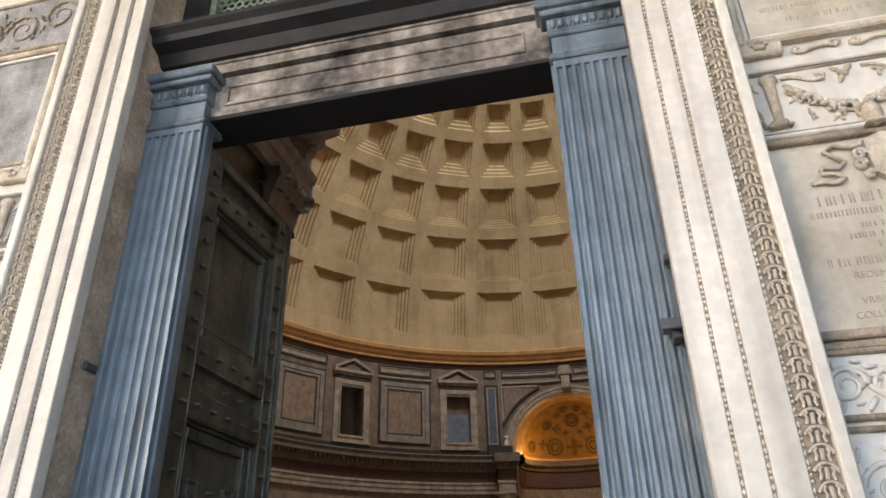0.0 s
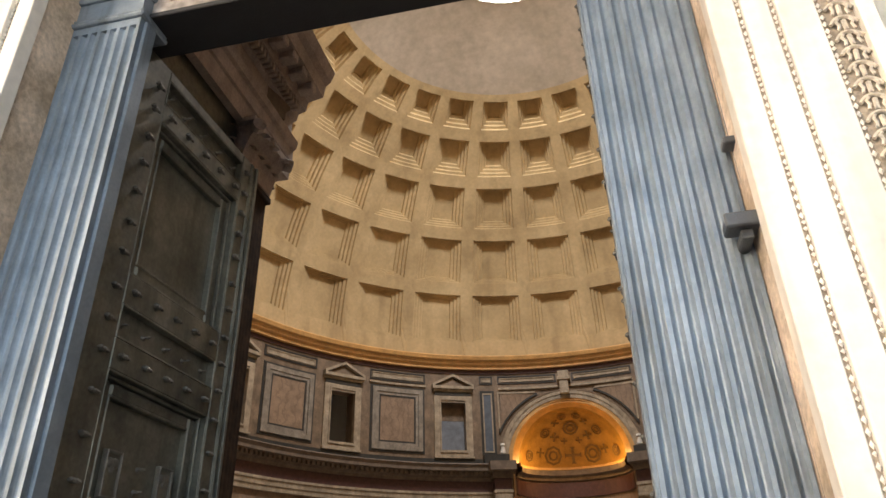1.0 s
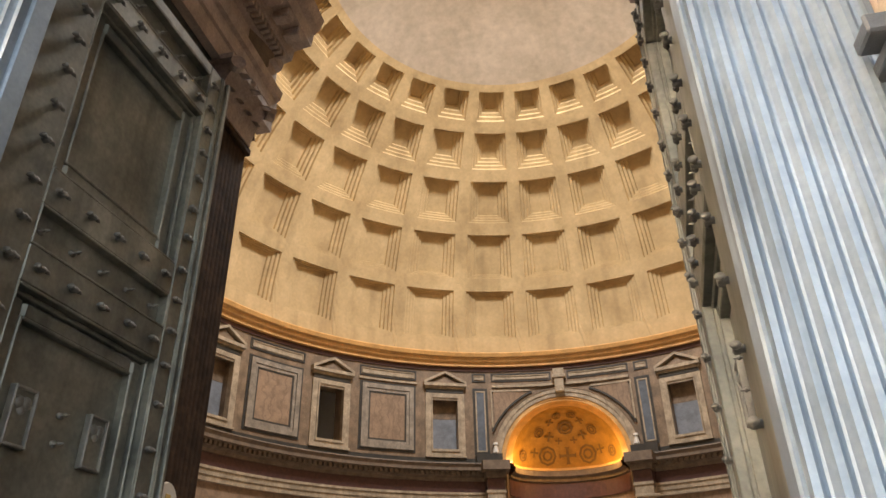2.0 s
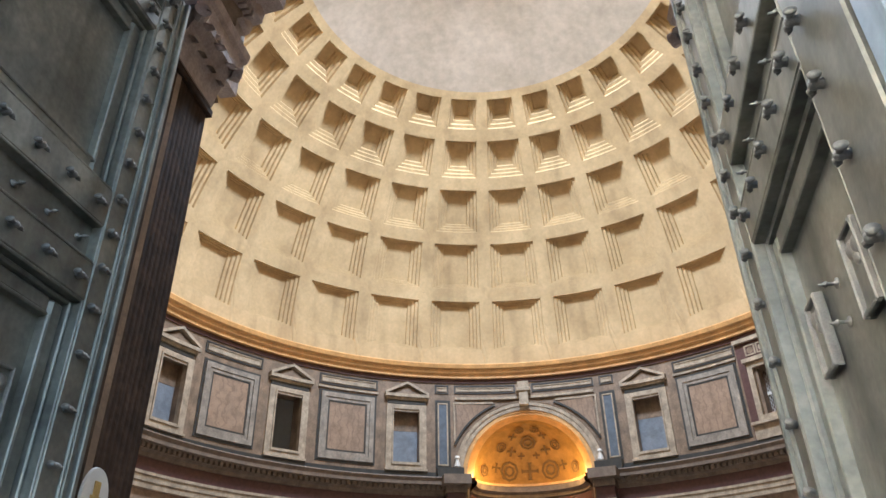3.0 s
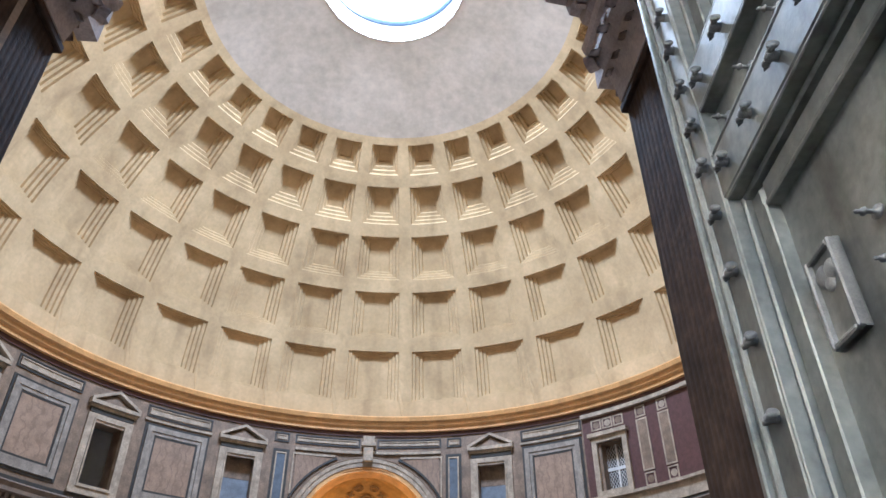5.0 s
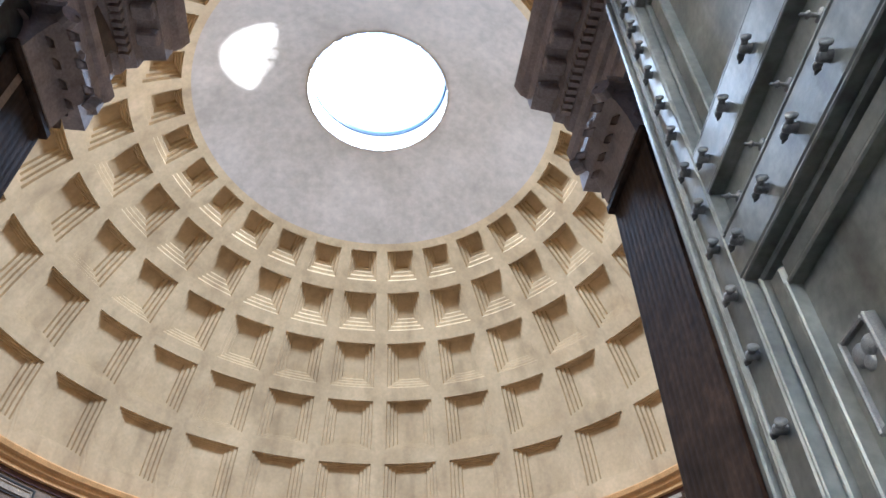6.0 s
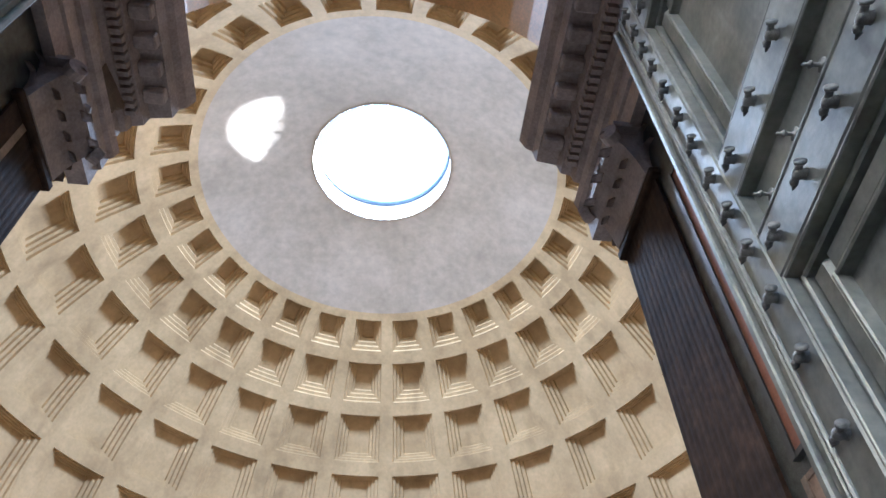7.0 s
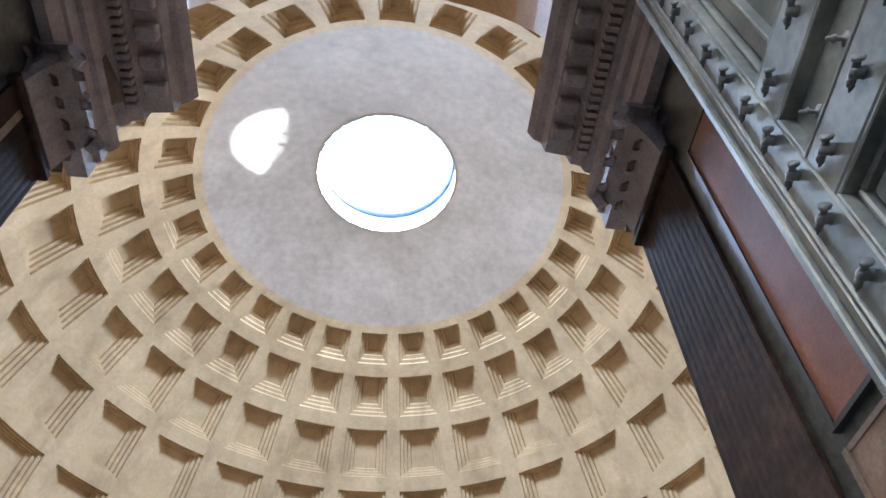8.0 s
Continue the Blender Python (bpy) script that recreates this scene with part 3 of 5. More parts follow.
for c, z0, z1 in ((42.9, 17.6, 18.3), (45.0, 17.6, 18.3), (47.1, 17.6, 18.3), (51.4, 17.7, 18.4), (55.6, 17.7, 18.4), (51.4, 13.5, 14.3), (55.6, 13.5, 14.3)):
    part("square", arc_frame(c - 0.95, c + 0.95, z0, z1, 0.09, 21.2, 21.3), PALE, bay, "pale marble square frame")
    tile = bmesh.new()
    bmesh.ops.create_circle(tile, cap_ends=True, radius=0.22, segments=14, matrix=Matrix.Translation(at(c, 21.235, (z0 + z1) / 2)) @ pose(0, 0, 0, 90, 0, -c))
    part("roundel", tile, PALE if c in (45.0, 55.6) else ATTIC, bay)
for c in (51.4, 55.6):
    part("upright_strip", arc_frame(c - 1.05, c + 1.05, 14.4, 17.6, 0.09, 21.2, 21.3), PALE, bay, "pale upright strip frame")
    part("strip_slab", arc_blocks((c - 0.8, c + 0.8, 21.22, 21.3, 14.5, 17.5)), ATTIC, bay)
gw = base("lattice_window", "white marble lattice window in a pale frame", "window")
c = 2 * UNIT - 0.6
part("frame", arc_frame(c - 3.3, c + 3.3, 13.42, 17.1, 0.34, 21.05, 21.3), PALE, gw)
part("hood", arc_blocks((c - 3.7, c + 3.7, 20.85, 21.3, 17.1, 17.35)), PALE, gw)
lat = bmesh.new()
arc_block(lat, c - 2.4, c + 2.4, 21.9, 21.98, 13.4, 13.6)
arc_block(lat, c - 0.15, c + 0.15, 21.88, 21.98, 13.4, 16.7)
arc_block(lat, c - 2.4, c + 2.4, 21.88, 21.98, 15.1, 15.3)
for i in range(-14, 15):
    for d in (-1, 1):
        for j in range(9):
            u0, u1 = c - 2.4 + 4.8 * j / 9, c - 2.4 + 4.8 * (j + 1) / 9
            z0 = 15.05 + d * (i * 0.3 + (u0 - c) * 0.62)
            z1 = 15.05 + d * (i * 0.3 + (u1 - c) * 0.62)
            if 13.4 < min(z0, z1) and max(z0, z1) < 16.7:
                q = [lat.verts.new(at(u, 21.93, z)) for u, z in ((u0, z0 - 0.032), (u1, z1 - 0.032), (u1, z1 + 0.032), (u0, z0 + 0.032))]
                lat.faces.new(q)
part("lattice", lat, RIM, gw, "white pierced lattice")

# dentils under the lower cornice
dent = bmesh.new()
for i in range(-78, 79):
    a = i * 1.0
    if abs(a) > 13:
        arc_block(dent, a - 0.28, a + 0.28, 20.5, 20.8, 11.18, 11.42, step=5)
tagged(thing("dentils", dent, BROWNSTONE, "row of small brown marble dentils under the cornice", "dentils", "stuff"))

# ---- apse: mosaic, cornice, columns ----


def on_apse(a, e, k=0.968):
    x = VAULT_R * k * math.cos(e) * math.cos(a)
    y = 21.9 + 0.8 * VAULT_R * k * math.cos(e) * math.sin(a)
    z = ARCH_Z + 0.25 + VAULT_R * k * math.sin(e)
    nrm = (Vector((0, 21.4, ARCH_Z + 0.25)) - Vector((x, y, z))).normalized()
    return Matrix.Translation((x, y, z)) @ nrm.to_track_quat("Z", "Y").to_matrix().to_4x4()


def flat_ring(bm, m, r0, r1, n=16, depth=0.04):
    rows = [[bm.verts.new(m @ Vector((r * math.cos(2 * math.pi * i / n), r * math.sin(2 * math.pi * i / n), z))) for i in range(n)] for r, z in ((r0, 0), (r0, depth), (r1, depth), (r1, 0))]
    for p, q in zip(rows, rows[1:]):
        for i in range(n):
            bm.faces.new((p[i], p[(i + 1) % n], q[(i + 1) % n], q[i]))


mosaic = base("apse_mosaic", "brown cross and octagon medallions in gold mosaic", "mosaic")
for a, e, r in ((66, 14, 0.72), (114, 14, 0.72), (90, 47, 0.6), (48, 40, 0.42), (132, 40, 0.42), (30, 12, 0.42), (150, 12, 0.42), (70, 66, 0.34), (110, 66, 0.34)):
    bm = bmesh.new()
    flat_ring(bm, on_apse(radians(a), radians(e)), r * 0.78, r, 8)
    flat_ring(bm, on_apse(radians(a), radians(e)), r * 0.35, r * 0.55, 8)
    part("medallion", bm, MOSAIC, mosaic, "dark octagonal medallion")
for a, e, r in ((90, 14, 0.62), (66, 36, 0.36), (114, 36, 0.36), (48, 17, 0.34), (132, 17, 0.34), (80, 31, 0.25), (100, 31, 0.25), (60, 55, 0.3), (120, 55, 0.3)):
    t, f = r * 0.16, r * 0.3
    arm = [(t, t), (r * 0.8, t), (r, f), (r, -f), (r * 0.8, -t), (t, -t)]
    outline = []
    for k in range(4):
        c, d = (1, 0, -1, 0)[k], (0, -1, 0, 1)[k]
        outline += [(u * c + v * -d, u * d + v * c) for u, v in arm[:-1]]
    bm = prism(outline, "z", 0.04)
    bm.transform(on_apse(radians(a), radians(e)))
    part("cross", bm, MOSAIC, mosaic, "dark mosaic cross")


def apse_sweep(profile, n=24):
    bm = bmesh.new()
    prev = None
    for i in range(n + 1):
        a = math.pi * i / n
        cur = [bm.verts.new(((ARCH_R - d) * math.cos(a), 21.9 + (0.75 * ARCH_R - d) * math.sin(a), z)) for d, z in profile]
        if prev:
            for k in range(len(profile)):
                bm.faces.new((prev[k], prev[(k + 1) % len(profile)], cur[(k + 1) % len(profile)], cur[k]))
        prev = cur
    bmesh.ops.recalc_face_normals(bm, faces=bm.faces)
    return bm


thing("cornice_apse", apse_sweep([(0, 11.3), (0.25, 11.4), (0.25, 11.6), (0.55, 11.75), (0.6, 12.1), (0, 12.15)]), BROWNSTONE, "brown marble cornice curving round the apse", "cornice", "structure")
thing("frieze_apse", apse_sweep([(0, 10.2), (0.12, 10.2), (0.12, 11.3), (0, 11.3)]), PORPHYRY, "dark frieze curving round the apse", "trim", "structure")
thing("fillet_apse", apse_sweep([(0, 12.15), (0.5, 12.15), (0.5, 12.32), (0, 12.36)]), OCHRE, "ochre fillet at the foot of the half-dome", "trim", "structure")


def acanthus(bm, m, h=0.6, w=0.3, curl=0.28):
    """A lobed leaf that rises and curls outwards along local y."""
    rows = []
    for j in range(7):
        t = j / 6
        z = h * math.sin(t * 1.9) / math.sin(1.9) if t < 0.83 else h * (1.05 - 0.5 * (t - 0.6))
        y = curl * t ** 2.4
        ww = w * (0.75 + 0.25 * math.sin(t * 9)) * (1 - 0.55 * t)
        rows.append([bm.verts.new(m @ Vector((ww * u, y - 0.05 * abs(u) * (1 - t), z))) for u in (-1, -0.45, 0, 0.45, 1)])
    for p, q in zip(rows, rows[1:]):
        for i in range(4):
            bm.faces.new((p[i], p[i + 1], q[i + 1], q[i]))


def column(x, y):
    c = base("apse_column", "fluted yellow marble column with Corinthian capital", "column", pose(x, y, 0), group="apse columns")
    prof = []
    n = 96
    for i in range(n):
        a = 2 * math.pi * i / n
        prof.append(((0.56 - 0.035 * (math.cos(a * 24) > 0)) * math.cos(a), (0.56 - 0.035 * (math.cos(a * 24) > 0)) * math.sin(a)))
    part("shaft", prism(prof, "z", 7.6, (0, 0, 0.55)), PAVON, c)
    part("plinth", boxes((-0.8, 0.8, -0.8, 0.8, -0.66, 0.55), bevel=0.04), PALE, c)
    bm = bmesh.new()
    bmesh.ops.create_cone(bm, cap_ends=True, segments=20, radius1=0.52, radius2=0.7, depth=1.0, matrix=pose(0, 0, 8.65))
    for lv in range(2):
        for i in range(8):
            acanthus(bm, pose(0, 0, 8.15 + 0.32 * lv, 0, 0, 45 * i + 22 * lv) @ pose(0, 0.5, 0), 0.55, 0.2, 0.26)
    box(bm, -0.78, 0.78, -0.78, 0.78, 9.12, 9.3, bevel=0.03)
    part("capital", bm, PALE, c, "pale Corinthian capital")


for s in (-1, 1):
    p = at(s * 13.9, 20.5, 0)
    column(p.x, p.y)
    block = base("entablature_block", "projecting marble entablature block over a column", "entablature", group="apse entablature blocks")
    part("architrave", arc_blocks((s * 12.2, s * 15.6, 19.95, 21.0, 9.3, 10.1), (s * 12.0, s * 15.8, 19.88, 21.0, 9.9, 10.08)), PALE, block)
    part("frieze", arc_blocks((s * 12.2, s * 15.6, 19.95, 21.05, 10.1, 10.85)), PORPHYRY, block, "dark porphyry frieze")
    part("cornice", arc_blocks((s * 11.9, s * 15.9, 19.75, 21.0, 10.85, 11.3), (s * 11.2, s * 16.6, 19.2, 21.0, 11.3, 11.9)), BROWNSTONE, block)
    part("slab", arc_blocks((s * 12.2, s * 17.2, 20.4, 21.3, 11.92, 12.6)), SLATE, block, "dark slate plinth slab")
    vase = bmesh.new()
    for r, z, h in ((0.16, 12.62, 0.1), (0.22, 12.72, 0.3), (0.15, 13.02, 0.25), (0.2, 13.27, 0.16)):
        bmesh.ops.create_cone(vase, cap_ends=True, segments=12, radius1=r, radius2=r * 0.75, depth=h, matrix=Matrix.Translation(at(s * 13.35, 20.75, z + h / 2)))
    thing("marble_ornament", vase, WHITEPAINT, "small white marble ornament on the cornice", "ornament", group="cornice ornaments")

# ---- passage: fluted pilasters, capitals, entablature ----


def fluted(x0, x1, yf, yb, n, depth=0.045, ridge=0.35):
    """Outline (x, y) of a pilaster whose front at yf carries n concave flutes."""
    w = (x1 - x0) / (n + ridge)
    pts = [(x0, yb), (x0, yf)]
    for i in range(n):
        c0 = x0 + w * (i + ridge)
        c1 = c0 + w * (1 - ridge)
        for j in range(7):
            t = j / 6
            pts.append((c0 + (c1 - c0) * t, yf + (depth if yb > yf else -depth) * math.sin(math.pi * t)))
    return pts + [(x1, yf), (x1, yb)]


def corinthian(parent, m, w, h, d):
    """A pilaster capital: bell with curling leaves, corner scrolls and abacus; front towards local y."""
    bm = prism([(-0.4, 0), (d * 0.3, 0), (d * 0.42, h * 0.3), (d * 0.62, h * 0.6), (d * 0.9, h * 0.8), (d * 0.9, h * 0.88), (-0.4, h * 0.88)], "x", w, (-w / 2, 0, 0))
    bm.transform(m)
    bell = part("capital", bm, GREYSTONE, parent, "dark weathered Corinthian capital")
    spots = [(pose(w * ((i + 0.5) / n - 0.5), d * (0.3 + 0.14 * lv), h * (0.02 + 0.32 * lv)), h * 0.42, w * 0.13, d * (0.45 + 0.3 * lv)) for lv, n in ((0, 4), (1, 3)) for i in range(n)]
    for q in (-1, 1):
        spots += [(pose(q * w / 2, 0, h * (0.02 + 0.32 * lv), 0, 0, -q * 90), h * 0.45, 0.2, d * 0.6) for lv in (0, 1)]
        spots.append((pose(q * w * 0.3, d * 0.3, h * 0.5, 0, 0, -q * 35), h * 0.36, 0.1, d * 1.1))
        bm = bmesh.new()
        bmesh.ops.create_cone(bm, cap_ends=True, segments=12, radius1=0.14, radius2=0.14, depth=0.16, matrix=pose(q * w * 0.52, d * 0.95, h * 0.78, 0, 90, 45 * q))
        bm.transform(m)
        part("scroll", bm, GREYSTONE, bell)
    for lm, lh, lw, lc in spots:
        bm = bmesh.new()
        acanthus(bm, lm, lh, lw, lc)
        bmesh.ops.solidify(bm, geom=bm.faces[:], thickness=0.08)
        bm.transform(m)
        part("leaf", bm, GREYSTONE, bell, smooth=True)
    bm = bmesh.new()
    bmesh.ops.create_icosphere(bm, subdivisions=1, radius=0.14, matrix=pose(0, d * 0.75, h * 0.9))
    bm.transform(m)
    part("flower", bm, GREYSTONE, bell)
    bm = box(bmesh.new(), -w * 0.6, w * 0.6, -0.4, d * 0.85, h * 0.88, h)
    bm.transform(m)
    part("abacus", bm, GREYSTONE, bell)


ENT = [(4.3, 10.42), (3.98, 10.42), (3.98, 10.85), (3.93, 10.88), (3.93, 11.2), (3.86, 11.25), (3.82, 11.42), (4.02, 11.45), (4.02, 12.05), (3.92, 12.1), (3.88, 12.28), (3.7, 12.34), (3.66, 12.6), (3.28, 12.68), (3.24, 13.0), (3.12, 13.1), (3.02, 13.38), (4.3, 13.4)]
for s in (-1, 1):
    STAND[0] = PASSAGE[s]
    pil = base("passage_pilaster", "dark brown fluted marble pilaster with worn capital", "pilaster", group="passage pilasters")
    top = 9.2 if s > 0 else 9.5
    outline = fluted(-21.34, -19.94, -4.1, -4.16, 11, 0.003)
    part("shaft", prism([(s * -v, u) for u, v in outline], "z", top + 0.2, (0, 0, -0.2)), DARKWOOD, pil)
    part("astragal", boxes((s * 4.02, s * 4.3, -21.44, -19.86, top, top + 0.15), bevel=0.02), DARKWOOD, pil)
    corinthian(pil, pose(s * 4.16, -20.64, top + 0.15, 0, 0, 90 * s), 1.36, 1.12 if s > 0 else 0.98, 0.5)
    ent = base("entablature", "grey-brown marble entablature with deep modillion cornice", "entablature", pose(0, 0, 0.13 if s < 0 else 0), group="passage entablatures")
    prof = [(s * u, v) for u, v in ENT]
    part("mouldings", prism(prof, "y", 6.95, (0, -26.2, 0)), GREYSTONE, ent)
    for i in range(13):
        y = -26.0 + i * 0.52
        part("modillion", boxes((s * 3.3, s * 3.68, y - 0.13, y + 0.13, 12.45, 12.68), bevel=0.03), GREYSTONE, ent)
    tooth = solid("dentil", boxes((s * 3.72, s * 3.9, 0, 0.09, 12.12, 12.3)), GREYSTONE)
    for i in range(44):
        d = new("dentil", tooth)
        d.parent = ent
        d.location = (0, -26.1 + i * 0.15, 0)
    panel = part("panel", boxes((s * 4.1, s * 4.16, -23.9, -21.7, 4.72, 8.75)), REDSTONE, passage[s], "red-brown marble slab")
    part("fillet", boxes((s * 4.08, s * 4.16, -21.7, -21.63, 4.67, 8.8), (s * 4.08, s * 4.16, -23.97, -23.9, 4.67, 8.8), (s * 4.085, s * 4.16, -23.9, -21.7, 8.75, 8.8), (s * 4.085, s * 4.16, -23.9, -21.7, 4.67, 4.72)), SLATE, panel, "dark slate fillet")
    lower = part("panel", boxes((s * 4.1, s * 4.16, -23.9, -21.7, 0.9, 4.45)), PAVON, passage[s], "tan marble slab")
    part("fillet", boxes((s * 4.08, s * 4.16, -21.7, -21.63, 0.85, 4.5), (s * 4.08, s * 4.16, -23.97, -23.9, 0.85, 4.5), (s * 4.085, s * 4.16, -23.9, -21.7, 4.45, 4.5)), ATTIC, lower)
    thing("wall_return", boxes((s * 4.15, s * 8.0, -20.9, -20.2, -0.2, 13.4)), ATTIC, "brown marble wall at the rotunda entrance", "wall", "structure")
    thing("wall_above_entrance", boxes((s * 4.15, s * 9.0, -20.6, -19.9, 13.4, 19.2)), ATTIC, "brown marble attic wall at the entrance", "wall", "structure")

STAND[0] = Matrix()
sign = base("oval_sign", "white oval sign with a painted emblem on the pilaster", "sign", pose(-4.03, -21.0, 3.15, 0, 90, 0))
bm = bmesh.new()
bmesh.ops.create_cone(bm, cap_ends=True, segments=28, radius1=0.3, radius2=0.29, depth=0.03)
bm.transform(Matrix.Diagonal((1.2, 0.9, 1, 1)))
part("board", bm, WHITEPAINT, sign)
part("blue_shield", boxes((0.02, 0.2, -0.08, 0.08, 0.012, 0.03), bevel=0.005), mat("blue_paint", (0.03, 0.05, 0.16), 0.5), sign, "dark blue shield")
part("gold_device", boxes((-0.2, -0.04, -0.06, 0.06, 0.012, 0.028), (-0.04, 0.0, -0.1, 0.1, 0.012, 0.026), bevel=0.005), mat("gold_paint", (0.55, 0.36, 0.1), 0.5), sign, "gold device above the shield")

# ---- bronze door ----


def lathe(profile, n=10):
    """A turned shape: (radius, height) along local z."""
    bm = bmesh.new()
    rows = [[bm.verts.new((r * math.cos(2 * math.pi * i / n), r * math.sin(2 * math.pi * i / n), h)) for i in range(n)] for r, h in profile]
    for p, q in zip(rows, rows[1:]):
        for i in range(n):
            bm.faces.new((p[i], p[(i + 1) % n], q[(i + 1) % n], q[i]))
    bm.faces.new(rows[0][::-1])
    bm.faces.new(rows[-1])
    return bm


def stud_shape():
    """A boss with a flat-capped horn above and a round drop below; local z leaves the door, local x points up."""
    bm = lathe([(0.034, 0.0), (0.03, 0.012), (0.036, 0.035), (0.03, 0.058), (0.012, 0.066)])
    bmesh.ops.create_cone(bm, cap_ends=True, segments=8, radius1=0.022, radius2=0.018, depth=0.05, matrix=pose(0.036, 0, 0.046, 0, 80, 0))
    bmesh.ops.create_cone(bm, cap_ends=True, segments=10, radius1=0.03, radius2=0.033, depth=0.016, matrix=pose(0.066, 0, 0.05, 0, 76, 0))
    bmesh.ops.create_icosphere(bm, subdivisions=1, radius=0.026, matrix=pose(-0.045, 0, 0.04) @ Matrix.Diagonal((1.25, 1, 1, 1)))
    bmesh.ops.create_cone(bm, cap_ends=True, segments=6, radius1=0.018, radius2=0.006, depth=0.035, matrix=pose(-0.078, 0, 0.03, 0, -90, 0))
    return bm


STUD_MESH = solid("stud", stud_shape(), STUD, True)
SMALL_MESH = solid("stud", lathe([(0.042, 0.0), (0.04, 0.01), (0.012, 0.016), (0.012, 0.05), (0.024, 0.06), (0.022, 0.07), (0.01, 0.078), (0.012, 0.095), (0.003, 0.105)]), STUD, True)


def frame_bars(s, x, d0, d1, y0, y1, z0, z1, w):
    """Four bars round a door panel; d is the depth behind the leaf's face."""
    return boxes((x + s * d0, x + s * d1, y0, y0 + w, z0, z1), (x + s * d0, x + s * d1, y1 - w, y1, z0, z1), (x + s * d0, x + s * d1, y0 + w, y1 - w, z0, z0 + w), (x + s * d0, x + s * d1, y0 + w, y1 - w, z1 - w, z1), bevel=min(w, abs(d1 - d0)) * 0.3)


def door_leaf(s, x, y, swing):
    """One open leaf; s is -1 for the leaf whose face looks to +x. x is the face's plane, y the hinge edge, swing its turn past square about the meeting stile."""
    leaf = base("door_leaf", "dark green-black bronze door leaf, open, with studs", "door", pose(x, y + 2.3, 0, 0, 0, swing) @ pose(-x, -y - 2.3, 0), group="door leaves")
    W, T = 2.7, 7.6
    part("core", boxes((x + s * 0.18, x + s * 0.3, y, y + W, 0.04, T)), BRONZE, leaf)
    ya, yb = y + 0.57, y + 2.32
    rails = ((0.04, 0.5), (0.9, 1.2), (3.91, 4.22), (4.58, 4.92), (6.85, 7.12), (7.46, T))
    part("hinge_stile", boxes((x, x + s * 0.2, y, ya, 0.04, T), bevel=0.012), BRONZE, leaf)
    part("meeting_stile", boxes((x, x + s * 0.2, yb, y + W - 0.05, 0.04, T), bevel=0.012), BRONZE, leaf)
    part("edge_bead", boxes((x - s * 0.03, x + s * 0.28, y + W - 0.05, y + W + 0.005, 0.04, T), (x - s * 0.018, x + s * 0.05, yb + 0.21, yb + 0.235, 0.04, T), (x - s * 0.014, x + s * 0.05, yb + 0.255, yb + 0.27, 0.04, T), bevel=0.01), BRONZE, leaf, "worn bright edge bead")
    for a, b in rails:
        part("rail", boxes((x + s * 0.001, x + s * 0.2, ya, yb, a, b), bevel=0.01), BRONZE, leaf)
    for z0, z1 in ((1.2, 3.91), (4.92, 6.85)):
        p = part("panel", boxes((x + s * 0.172, x + s * 0.21, ya + 0.2, yb - 0.2, z0 + 0.2, z1 - 0.2), bevel=0.01), BRONZE, leaf)
        part("outer_moulding", frame_bars(s, x, 0.004, 0.12, ya, yb, z0, z1, 0.024), BRONZE, p)
        part("second_moulding", frame_bars(s, x, 0.075, 0.16, ya + 0.024, yb - 0.024, z0 + 0.024, z1 - 0.024, 0.036), BRONZE, p)
        part("flat_frame", frame_bars(s, x, 0.105, 0.2, ya + 0.06, yb - 0.06, z0 + 0.06, z1 - 0.06, 0.15), BRONZE, p)
        part("inner_moulding", frame_bars(s, x, 0.095, 0.2, ya + 0.19, yb - 0.19, z0 + 0.19, z1 - 0.19, 0.03), BRONZE, p)
    for z0, z1 in ((0.5, 0.9), (4.22, 4.58), (7.12, 7.46)):
        p = part("narrow_panel", boxes((x + s * 0.09, x + s * 0.2, ya + 0.02, yb - 0.02, z0 + 0.02, z1 - 0.02)), BRONZE, leaf)
        part("moulding", frame_bars(s, x, -0.003, 0.15, ya, yb, z0, z1, 0.022), BRONZE, p)
    for y0, y1 in ((ya + 0.34, ya + 0.58), (yb - 0.58, yb - 0.34)):
        p = part("plaque", boxes((x + s * 0.13, x + s * 0.16, y0, y1, 2.8, 3.24)), BRONZE, leaf, "small framed bronze plaque")
        part("rim", frame_bars(s, x, 0.1, 0.16, y0, y1, 2.8, 3.24, 0.025), STUD, p)
        for u, v, r in ((0.35, 0.74, 0.05), (0.64, 0.74, 0.055), (0.5, 0.62, 0.04)):
            bm = bmesh.new()
            bmesh.ops.create_icosphere(bm, subdivisions=2, radius=r, matrix=Matrix.Translation((x + s * 0.13, y0 + u * (y1 - y0), 2.8 + v * 0.44)) @ Matrix.Diagonal((0.5, 1, 1, 1)))
            part("boss", bm, STUD, p, smooth=True)
    turn = pose(0, 0, 0, 0, 90, 0) if s < 0 else pose(0, 0, 0, 0, -90, 0)
    up = pose(0, 0, 0, 0, 0, 180) if s < 0 else Matrix()

    def stud(yy, zz, mesh=STUD_MESH, d=0.0):
        ob = new("stud", mesh)
        ob.parent = leaf
        ob.matrix_basis = Matrix.Translation((x + s * d, yy, zz)) @ turn @ up @ pose(0, 0, 0, 0, 0, -90 * s) @ Matrix.Diagonal((0.95, 0.72, 0.95, 1))
    for zz in (7.21, 6.89, 6.5, 6.15, 5.79, 5.41, 5.06, 4.68, 4.35, 4.03, 3.63, 3.24, 2.84, 2.44, 2.04, 1.64, 1.24, 0.7, 0.3):
        stud(ya - 0.16, zz)
